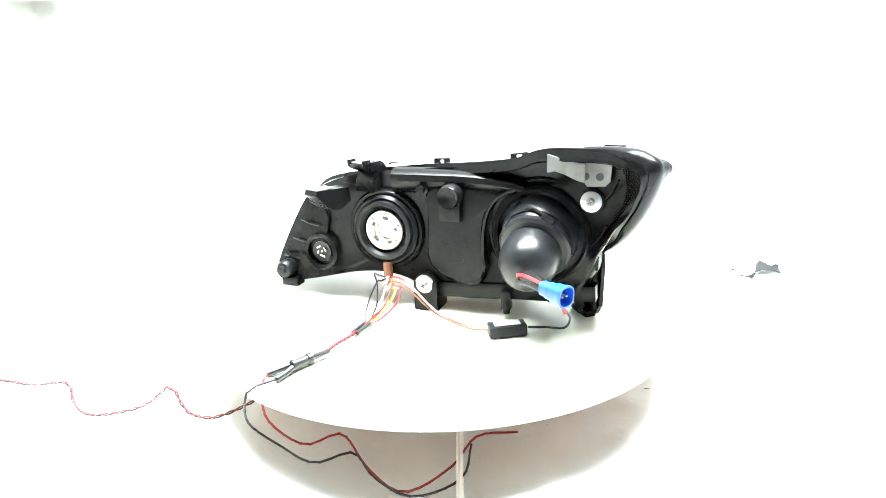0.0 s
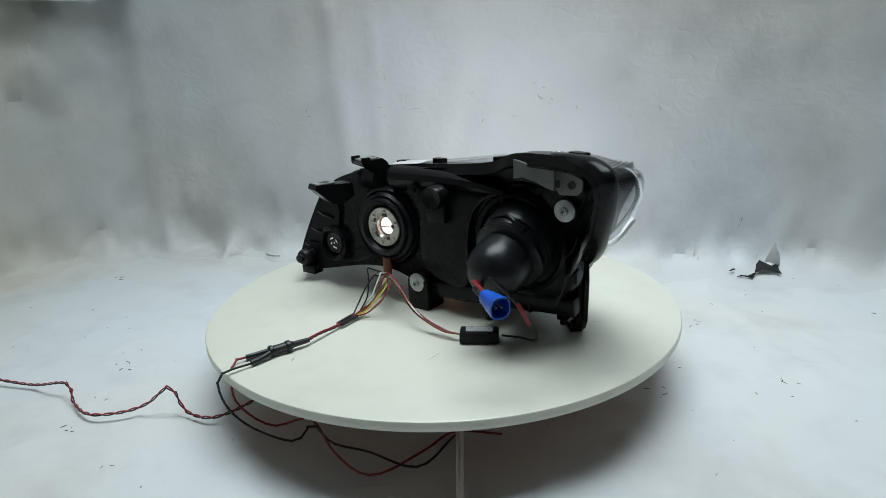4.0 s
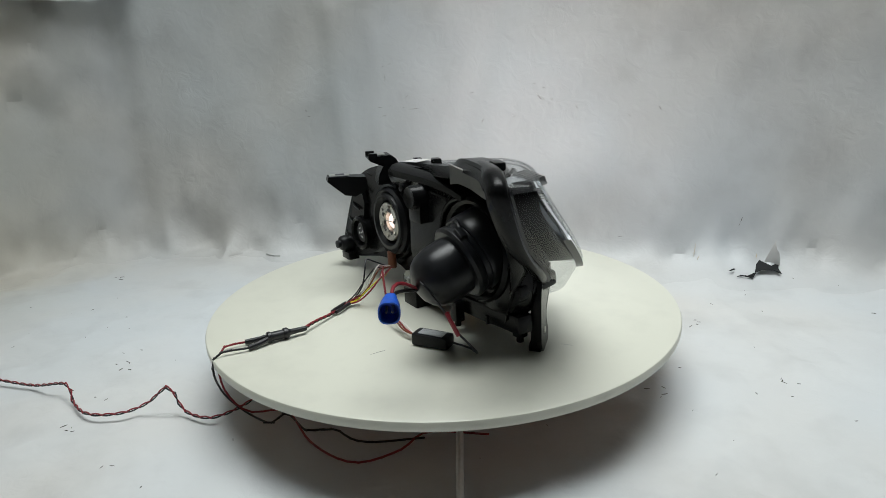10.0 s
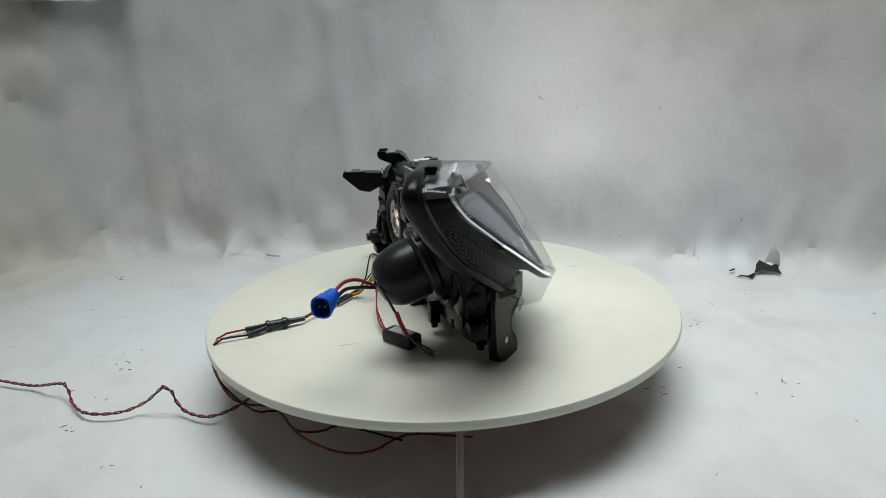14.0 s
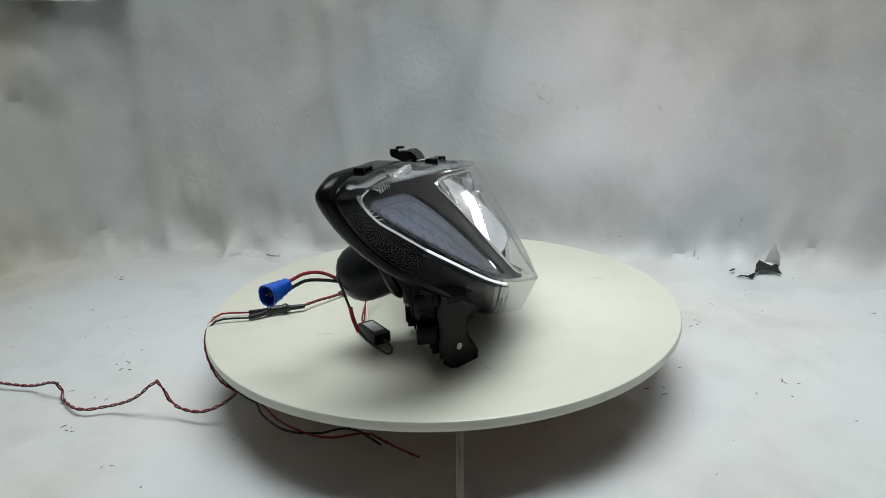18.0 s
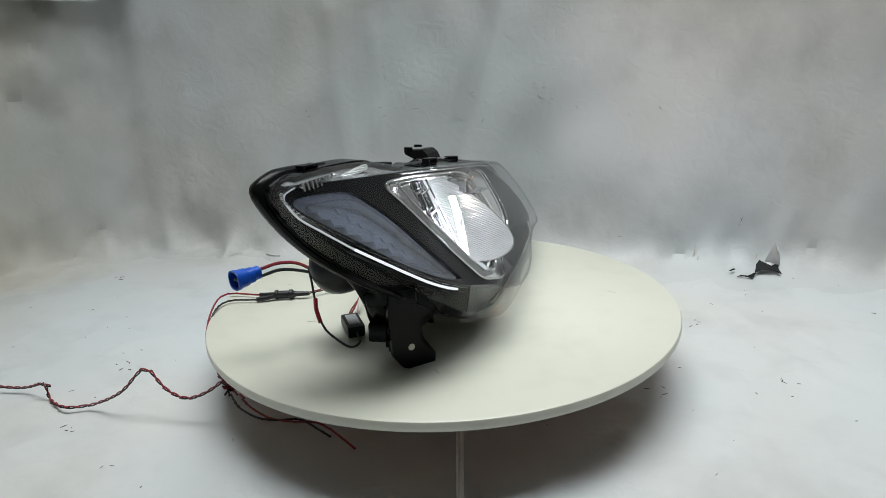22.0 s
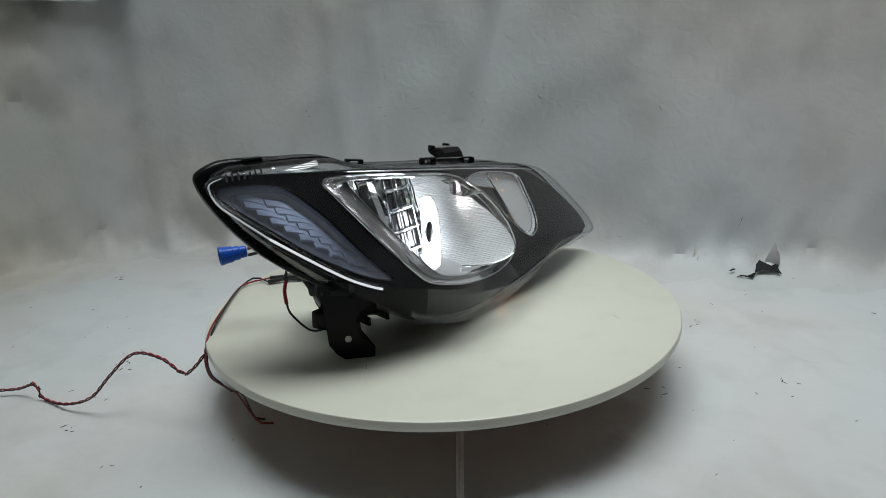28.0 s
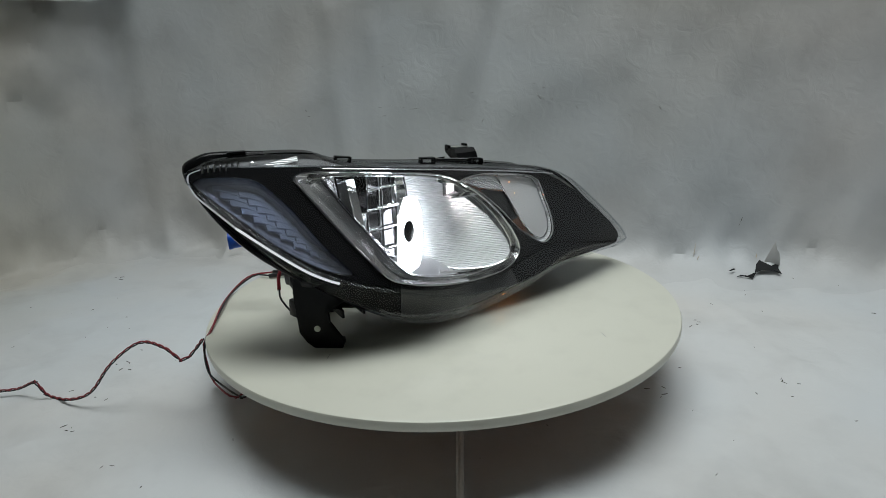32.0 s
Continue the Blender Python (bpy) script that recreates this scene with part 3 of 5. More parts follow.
def headlight():
    lamp = new("car_headlight")
    tagged(lamp, "lit car headlight, black housing and clear lens, on the turntable", "headlight")
    front = spline(FRONT, 6, True)
    flange = spline(FLANGE, 6, True)
    rear2 = spline(REAR, 6, True)
    ctr = Vector((0.02, 0.0, 0.120))

    # housing: shell behind the lens, rim, and rear wall
    back = [Vector((p.x, p.y - 0.014, p.z)) for p in flange]
    h1 = [ctr + Vector(((p.x - ctr.x) * 0.985, p.y - ctr.y, (p.z - ctr.z) * 0.97)) for p in back]
    h2 = [ctr + Vector(((p.x - ctr.x) * 0.955, p.y - ctr.y - 0.002, (p.z - ctr.z) * 0.90)) for p in back]
    rear = [Vector((p.x, rear_y(p.x), p.y)) for p in rear2]
    rear_in = [Vector((0.02 + (p.x - 0.02) * 0.93, rear_y(0.02 + (p.x - 0.02) * 0.93), 0.105 + (p.y - 0.105) * 0.9)) - AX * 0.003 for p in rear2]
    f0 = [ctr + Vector(((p.x - ctr.x) * 0.99, p.y - 0.002 - ctr.y, (p.z - ctr.z) * 0.985)) for p in flange]
    rings = [f0, h1]
    for k in (0.0, 0.35, 0.7, 1.0):
        rings.append([a.lerp(b, k) for a, b in zip(h2, rear)])
    rings.append(rear_in)
    part("housing", loft(rings, None, (False, True)), M_BLACK, lamp, "black moulded plastic housing")

    rings = []
    for i in [*range(88, 102), *range(0, 15)]:
        q = flange[i]
        o = Vector((q.x - 0.20, 0, q.z - 0.14)).normalized()
        n = min(1.0, (i - 86) / 8 if i > 20 else (16 - i) / 8)
        rings.append([q + o * (a * n) + Vector((0, y * (0.35 + 0.65 * n), 0)) for a, y in ((-0.004, 0.001), (0.003, -0.001), (0.0060, -0.004), (0.0070, -0.009), (0.0050, -0.014), (0.001, -0.017), (-0.004, -0.018), (-0.007, -0.016), (-0.008, -0.010), (-0.007, -0.003))])
    part("housing_rim", loft(rings), M_BLACK, lamp, "rounded black housing rim")

    # clear cover: face, rolled edge, flange
    face = fill([[(p.x, p.y) for p in front]], lens_y, 0.007, 0, 0.02)
    smooth_face(part("lens_cover", face, M_CLEAR, lamp, "clear glossy plastic lens cover"), lens_y)
    a = ring3(front, 0.007)
    mid = [Vector((p.x + (q.x - p.x) * 0.55, p.y * 0.62 + q.y * 0.38, p.z + (q.z - p.z) * 0.85)) for p, q in zip(a, flange)]
    skirt = [a, mid, flange]
    part("lens_skirt", loft([r[3:89] for r in skirt], None, (False, False), False), M_EDGE, lamp, "clear plastic skirt round the lens")
    part("end_skirt", loft([r[88:] + r[:4] for r in skirt[:2]], None, (False, False), False), M_EDGE, lamp)
    part("end_rim", loft([r[88:] + r[:4] for r in skirt[1:]], None, (False, False), False), M_EDGE, lamp, "clear rim round the outer end of the lens")
    seam = [[p + Vector((0, 0.003, 0)) for p in flange], [p + Vector((0, -0.010, 0)) for p in flange]]
    part("flange_band", loft([r[78:] + r[:3] for r in seam], None, (False, False), False), M_MILKY, lamp, "dull dark grey flange edge")
    part("top_flange", loft([r[2:79] for r in seam], None, (False, False), False), M_EDGE, lamp)
    # ragged film of clear glue along the lower seam
    rnd = random.Random(12)
    run = [flange[i].lerp(flange[i + 1], s) for i in range(77, 85) for s in (0, 0.25, 0.5, 0.75)]
    films = [[], [], []]
    for i, p in enumerate(run):
        hang = 0.0015 + 0.0045 * abs(noise.noise(Vector((i * 0.45, 2, 1)))) + rnd.uniform(0, 0.0015)
        films[0].append(p + Vector((0, 0.010, 0.010 + 0.003 * noise.noise(Vector((i * 0.7, 0, 4))))))
        films[1].append(p + Vector((0, 0.008 + 0.002 * noise.noise(Vector((i * 0.9, 3, 0))), 0.002)))
        films[2].append(p + Vector((0, 0.004, -hang)))
    part("glue_film", loft(films, None, (False, False), False), M_GLUE, lamp, "ragged film of clear glue", False)
    for i in range(10):
        k = 100.0 + 0.5 * i
        q, e = (r[int(k) % 102].lerp(r[(int(k) + 1) % 102], k % 1) for r in (a, mid))
        part("corner_rib", tube([q.lerp(e, 0.10), q.lerp(e, 0.3), q.lerp(e, 0.5)], 0.0007, 6, 2), M_SATIN, lamp)
    part("lens_seam", tube([Vector((p.x, p.y - 0.001, p.z)) for p in a][::2], 0.0016, 6, 1, None, True), M_EDGE, lamp, "clear moulded edge")

    # black bezel with its openings, and the chambers behind them
    outer = [(p.x, p.y) for p in spline(scaled(FRONT, (0.02, 0.118), 0.985), 6, True)]
    holes = [[(p.x, p.y) for p in spline(o, 5, True)] for o in (MAIN, DRL, TURNSIG)]
    smooth_face(part("bezel", fill([outer, *holes], bezel_y, -0.006, 0.004, 0.014), M_GLOSS, lamp, "satin black bezel"), bezel_y)
    wall = [ring3([Vector(p) for p in outer], -0.008, bezel_y)]
    wall.append([Vector((ctr.x + (p.x - ctr.x) * 0.985, p.y * 0.5 + q.y * 0.5 - 0.01, ctr.z + (p.z - ctr.z) * 0.97)) for p, q in zip(wall[0], flange)])
    wall.append([Vector((ctr.x + (q.x - ctr.x) * 0.985, q.y - 0.004, ctr.z + (q.z - ctr.z) * 0.975)) for q in flange])
    part("bezel_side", loft([r[42:73] for r in wall], None, (False, False), False), M_DEEP, lamp)
    part("lower_tray", loft([r[72:84] for r in wall], None, (False, False), False), M_TRAY, lamp, "silvered plastic under the lower lens edge")
    part("bezel_end", loft([r[83:] + r[:8] for r in wall], None, (False, False), False), M_DEEP, lamp)
    tray = [wall[0][6:46]]
    tray.append([Vector((p.x * 0.99, p.y * 0.55 + q.y * 0.45, p.z * 0.4 + q.z * 0.6 - 0.006)) for p, q in zip(wall[0][6:46], flange[6:46])])
    tray.append([Vector((q.x * 0.985, q.y + 0.004, q.z - 0.006)) for q in flange[6:46]])
    tray.append([Vector((q.x * 0.985, q.y - 0.010, q.z - 0.004)) for q in flange[6:46]])
    part("upper_tray", loft(tray, None, (False, False), False), M_SILVER, lamp, "silvered plastic tray under the clear top")
    for i in range(7):
        x = 0.276 - 0.006 * i
        part("tray_ridge", box(0.0018, 0.016, 0.008, pose(x, 0.018 - 0.0002 * i, 0.204, 20, 0, -20), 0.0006), M_SATIN, lamp)
    for x in (0.226, 0.180):
        part("tray_post", lathe([(0.0, 0.0), (0.004, 0.0), (0.003, 0.010), (0.0, 0.011)], (x, 0.014, 0.199), (0, 0.3, 1), 12), M_SATIN, lamp)

    main_chamber(lamp)
    marker_chamber(lamp)
    indicator_chamber(lamp)

    # strip along the lower outer edge, its shine put in as glow, and the bright trim above
    strip = [(0.279, 0.2050), (0.291, 0.2005), (0.293, 0.193), (0.289, 0.181), (0.277, 0.168), (0.257, 0.148)]
    part("upper_strip", tube([Vector((x, lens_y(x, z) + 0.002, z)) for x, z in strip], 0.0010, 7, 6), M_STRIPDIM, lamp, "thin white strip, its shine put in as a dim glow")
    strip = [(0.257, 0.148), (0.235, 0.130), (0.214, 0.1135), (0.197, 0.1015), (0.180, 0.0925), (0.169, 0.0880)]
    part("glow_strip", tube([Vector((x, lens_y(x, z) + 0.002, z)) for x, z in strip], 0.0013, 7, 6), M_STRIPGLOW, lamp, "white strip, its shine put in as a glow")
    # lip added to hide the glowing strip when seen from the end
    lip = [Vector((x, lens_y(x, z) + 0.002, z)) + Vector((0.0016, 0, -0.0024)) for x, z in spline([Vector(p) for p in strip], 6)]
    part("strip_lip", loft([[p + Vector((0, 0.0022, 0)) for p in lip], [p + Vector((0.0006, 0.0022, -0.0008)) for p in lip], [p + Vector((0.0006, -0.006, -0.0008)) for p in lip]], None, (False, False), False), M_GLOSS, lamp, "added black lip that hides the glowing strip from the end")
    top = [(0.275, 0.2045), (0.190, 0.200), (0.094, 0.191), (0.0, 0.178), (-0.100, 0.162), (-0.175, 0.148)]
    part("top_trim", tube([Vector((x, lens_y(x, z) - 0.002, z)) for x, z in top], 0.0009, 7, 6), M_SATIN, lamp)
    part("marker_insert", box(0.043, 0.008, 0.006, pose(0.199, 0.015, 0.2035, 10, 10, -10), 0.002), M_FLUTECH, lamp, "ribbed silver insert")

    rear_details(lamp)
    harness(lamp)
    return lamp


def main_chamber(lamp):
    main, refl = spline(MAIN, 5, True), spline(REFL, 5, True)
    m0, m1 = ring3(main, -0.004, bezel_y), ring3(refl, -0.014, bezel_y)
    part("chrome_frame", loft([[p + Vector((0, -0.004, 0)) for p in m0], m0, [p.lerp(q, 0.5) + Vector((0, -0.005, 0)) for p, q in zip(m0, m1)], m1, [p + Vector((0, -0.012, 0)) for p in m1]], None, (False, False)), M_FRAME, lamp, "satin chrome surround")
    part("chrome_edge", tube(m0[::2], 0.0013, 6, 1, None, True), M_CHROME, lamp)
    part("inner_edge", tube(m1[::2], 0.0011, 6, 1, None, True), M_CHROME, lamp)
    part("reflector", bowl(refl, -0.022, 0.070, (0.045, 0.118), 12, 0.10, 2.2), M_CHROME, lamp, "chrome main beam reflector")

    # fluted reflector beside the glowing shell
    patch = [(p.x, p.y) for p in spline([(0.046, 0.172), (0.020, 0.167), (-0.012, 0.148), (-0.042, 0.118), (-0.058, 0.090), (-0.056, 0.072), (-0.034, 0.063), (0.002, 0.062), (0.040, 0.070), (0.050, 0.076), (0.050, 0.120)], 5, True)]

    def hollow(x, z):
        return 0.041 - 0.24 * x - 0.50 * (z - 0.115) + 1.2 * (z - 0.115) ** 2
    smooth_face(part("fluted_reflector", fill([patch], hollow, 0.0, 0.0015, 0.012), M_FLUTEW, lamp, "fluted bright reflector panel"), hollow)
    part("fluted_edge", tube([Vector((x, hollow(x, z) + 0.001, z)) for x, z in patch][::2], 0.0010, 6, 1, None, True), M_CHROME, lamp)
    rim = [(p.x, p.y) for p in spline([(0.010, 0.166), (-0.008, 0.156), (-0.050, 0.122), (-0.080, 0.080), (-0.076, 0.064), (-0.066, 0.072), (-0.062, 0.092), (-0.044, 0.122), (-0.014, 0.150)], 4, True)]
    part("inner_lens", fill([rim], bezel_y, -0.024, 0.002, 0.02), M_FLUTED, lamp, "fluted clear inner lens")
    # bright facets below and beside it
    for pts, off in (((-0.056, 0.068, -0.078, 0.066, -0.074, 0.060, -0.050, 0.054, -0.030, 0.057, -0.032, 0.062), -0.020), ((-0.026, 0.060, -0.030, 0.056, -0.004, 0.057, 0.044, 0.069, 0.042, 0.072, 0.002, 0.061), -0.022)):
        part("corner_facet", fill([list(zip(pts[::2], pts[1::2]))], bezel_y, off, 0.001, 0.02), M_FACET, lamp, "ribbed bright facet", False)

    # reflector shell round the bulb, its reflected light put in as glow; shield in front
    across, face = Vector((0.906, 0.423, 0.0)), Vector((-0.423, 0.906, 0.0))
    rings = []
    for x, y, z, w in ((0.080, 0.080, 0.072, 0.013), (0.077, 0.076, 0.084, 0.019), (0.072, 0.069, 0.112, 0.021), (0.067, 0.060, 0.138, 0.019), (0.065, 0.056, 0.148, 0.014), (0.064, 0.053, 0.155, 0.008)):
        c = Vector((x, y, z))
        rings.append([c + across * (w * a) + face * b for a, b in ((-1.0, 0.003), (-0.5, -0.001), (0.0, -0.002), (0.5, -0.001), (1.0, 0.003), (1.0, 0.0015), (0.5, -0.0025), (0.0, -0.0035), (-0.5, -0.0025), (-1.0, 0.0015))])
    part("glowing_shell", loft(rings), M_SHELLGLOW, lamp, "upright white reflector shell, the bulb's light put in as glow")
    # added emitter for the backdrop glow; hood and shelf are added to shape it
    aim = pose(0.012, 0.042, 0.156, 0, 0, 158)
    part("added_beam_source", box(0.001, 0.011, 0.011, aim), M_BEAM, lamp, "added bright source that throws the glow on the backdrop")
    hood = box(0.001, 0.013, 0.013, aim @ pose(-0.0012, 0, 0))
    for sx, sy, sz, dx, dy, dz in ((0.013, 0.001, 0.013, 0.0055, 0.0062, 0), (0.003, 0.001, 0.013, 0.0008, -0.0062, 0), (0.004, 0.012, 0.001, 0.001, 0, 0.0062), (0.004, 0.012, 0.001, 0.001, 0, -0.0062)):
        box(sx, sy, sz, aim @ pose(dx, dy, dz), 0, hood)
    part("added_beam_hood", hood, M_SMOKE, lamp, "added dark mirrored hood that limits the beam's spread", False)
    part("added_cutoff_shelf", box(0.034, 0.018, 0.0012, pose(-0.006, 0.050, 0.1480)), M_CHROME, lamp, "added chrome shelf that keeps the beam off the board", False)
    sh = Vector((0.0705, 0.0665, 0.1185)) + face * 0.002
    cap = lathe([(0.0, 0.0), (0.0075, -0.0003), (0.0085, -0.0010), (0.0085, -0.0020), (0.0, -0.0020)], sh, face, 28)
    for v in cap.verts:
        v.co.z = sh.z + (v.co.z - sh.z) * 1.5
    part("bulb_shield", cap, M_GLOSS, lamp, "black bulb shield")
    ring = [sh + across * (0.0135 * math.cos(a)) + Vector((0, 0, 0.022 * math.sin(a))) for a in (2 * math.pi * i / 28 for i in range(28))]
    part("shield_ring", tube(ring, 0.0005, 6, 1, None, True), M_SMOKE, lamp, "dark chrome shield ring")

    # ladder of dark mirrored windows outside the glowing shell
    def deep(x, z):
        return bezel_y(x, z) - 0.040 + 0.25 * (x - 0.08)
    rows = [0.090, 0.106, 0.126, 0.146, 0.166, 0.180]
    lean = lambda z: 0.25 * (0.130 - z)
    cols = [(0.080, 0.098), (0.098, 0.116)]
    for lo, hi in zip(rows, rows[1:]):
        for x0, x1 in cols:
            if lo < 0.095 and x1 > 0.1:
                continue
            c = [(x0 + lean(lo) + 0.001, lo + 0.001), (x1 + lean(lo) - 0.001, lo + 0.001), (x1 + lean(hi) - 0.001, hi - 0.001), (x0 + lean(hi) + 0.001, hi - 0.001)]
            part("window_pane", fill([c], deep, -0.004, 0.001, 0.03), M_SMOKE, lamp, "dark mirrored pane", False)
    for z in rows[1:-1]:
        part("ladder_bar", tube([(x + lean(z), deep(x + lean(z), z) + 0.003, z) for x in (0.076, 0.098, 0.118)], 0.0012, 6, 2), M_CHROME, lamp)
    for x in (0.078, 0.098, 0.117):
        part("ladder_post", tube([(x + lean(z), deep(x + lean(z), z) + 0.002, z) for z in (0.088, 0.110, 0.134, 0.158, 0.178)], 0.0012, 6, 3), M_CHROME, lamp)
    # bright upright mirror strips at the outer end
    for i, x in enumerate((0.148, 0.137, 0.126)):
        lo = 0.098 + (x - 0.104) * 1.60
        hi = 0.184 - 0.002 * i
        pts = [(x - 0.005, lo - 0.006), (x + 0.005, lo + 0.010), (x + 0.0045, hi), (x - 0.0055, hi)]
        strip = fill([pts], bezel_y, -0.026 + 0.003 * (i % 2), 0.0015, 0.03)
        for v in strip.verts:
            v.co.y += (0.5, -0.35, 0.4)[i] * (v.co.x - x)
        part("mirror_strip", strip, M_CHROME, lamp, "", False)


def marker_chamber(lamp):
    drl = spline(DRL, 5, True)
    part("marker_reflector", bowl(drl, -0.012, 0.016, (0.220, 0.150), 5, 0.3, 2.0), M_DRLDARK, lamp, "dark blue-grey side marker chamber")
    smooth_face(part("marker_lens", fill([[(p.x, p.y) for p in drl]], bezel_y, -0.009, 0, 0.015), M_DRL, lamp, "blue-grey side lens"), bezel_y)
    # stepped light cells, one row under another
    small = [Vector(p) for p in scaled([(p.x, p.y) for p in drl], (0.218, 0.148), 0.74)]
    for i in range(9):
        hi = 0.181 - 0.0080 * i
        ends = span(small, hi - 0.0036)
        if not ends:
            continue
        x0, x1 = ends
        mid = (x0 + x1) / 2
        for xa, xb in ((x0, mid - 0.0004), (mid + 0.0004, x1)):
            rings = []
            for u in (0.0, 0.25, 0.5, 0.75, 1.0):
                x = xa + (xb - xa) * u
                top = hi + 0.34 * (x - mid) + 0.0012 * math.sin(math.pi * u)
                y = bezel_y(x, top)
                rings.append([Vector((x, y - d, top - h)) for d, h in ((0.0260, 0.0), (0.0165 + 0.0015 * (1 - u), 0.0), (0.0125 + 0.0015 * (1 - u), 0.0050), (0.0130 + 0.0015 * (1 - u), 0.0074), (0.0260, 0.0074))])
            part("marker_cell", loft(rings), M_DRLBACK, lamp, "pale blue-grey stepped light cell")
    inner = [(p.x, p.y) for p in spline(scaled(DRL, (0.218, 0.148), 0.84), 5, True)]
    part("marker_inner_edge", tube([Vector((x, bezel_y(x, z) - 0.011, z)) for x, z in inner][::2], 0.0009, 5, 1, None, True), M_EDGE, lamp)
    part("marker_edge", tube([p for p in ring3(drl, -0.006, bezel_y)][::2], 0.0012, 5, 1, None, True), M_EDGE, lamp)


def indicator_chamber(lamp):
    ts = spline(TURNSIG, 5, True)
    part("indicator_reflector", bowl(ts, -0.008, 0.045, (-0.105, 0.120), 8, 0.12, 2.0), M_FLUTEW, lamp, "chrome indicator reflector")
    lens = spline([(-0.086, 0.157), (-0.104, 0.1535), (-0.149, 0.1415), (-0.155, 0.118), (-0.157, 0.087), (-0.151, 0.073), (-0.139, 0.067), (-0.122, 0.077), (-0.108, 0.098), (-0.094, 0.128)], 4, True)
    part("indicator_lens", fill([[(p.x, p.y) for p in lens]], bezel_y, -0.012, 0.002, 0.02), M_FROST, lamp, "fluted pale indicator lens")
    part("lens_rim", tube([Vector((p.x, bezel_y(p.x, p.y) - 0.011, p.y)) for p in lens][::2], 0.0010, 5, 1, None, True), M_CHROME, lamp)
    for x, z in ((-0.106, 0.143), (-0.110, 0.128)):
        part("indicator_bulb", lathe([(0.0, 0.0), (0.0016, 0.001), (0.002, 0.004), (0.0016, 0.007), (0.0, 0.008)], (x, bezel_y(x, z) - 0.020, z), (-0.1, 1, 0), 14), M_AMBER, lamp, "lit amber bulb")
    # added emitter under the lens edge, for the orange glow on the board
    part("amber_spill", lathe([(0.0, 0.0), (0.002, 0.001), (0.0025, 0.004), (0.002, 0.007), (0.0, 0.008)], (-0.056, 0.058, 0.030), (0, 0.1, -1), 10), M_AMBERSPILL, lamp, "small added amber emitter that tints the board below")
    part("indicator_facet", fill([[(-0.016, 0.160), (-0.048, 0.161), (-0.083, 0.156), (-0.092, 0.136), (-0.045, 0.148)]], bezel_y, -0.012, 0.001, 0.03), M_FLUTEW, lamp, "bright silver facet", False)
    part("indicator_facet", fill([[(-0.046, 0.1465), (-0.092, 0.134), (-0.105, 0.100), (-0.088, 0.099), (-0.066, 0.124)]], bezel_y, -0.014, 0.001, 0.03), M_TRAY, lamp, "dark facet", False)
    part("indicator_edge", tube([p for p in ring3(ts, -0.004, bezel_y)][::2], 0.0011, 5, 1, None, True), M_CHROME, lamp)


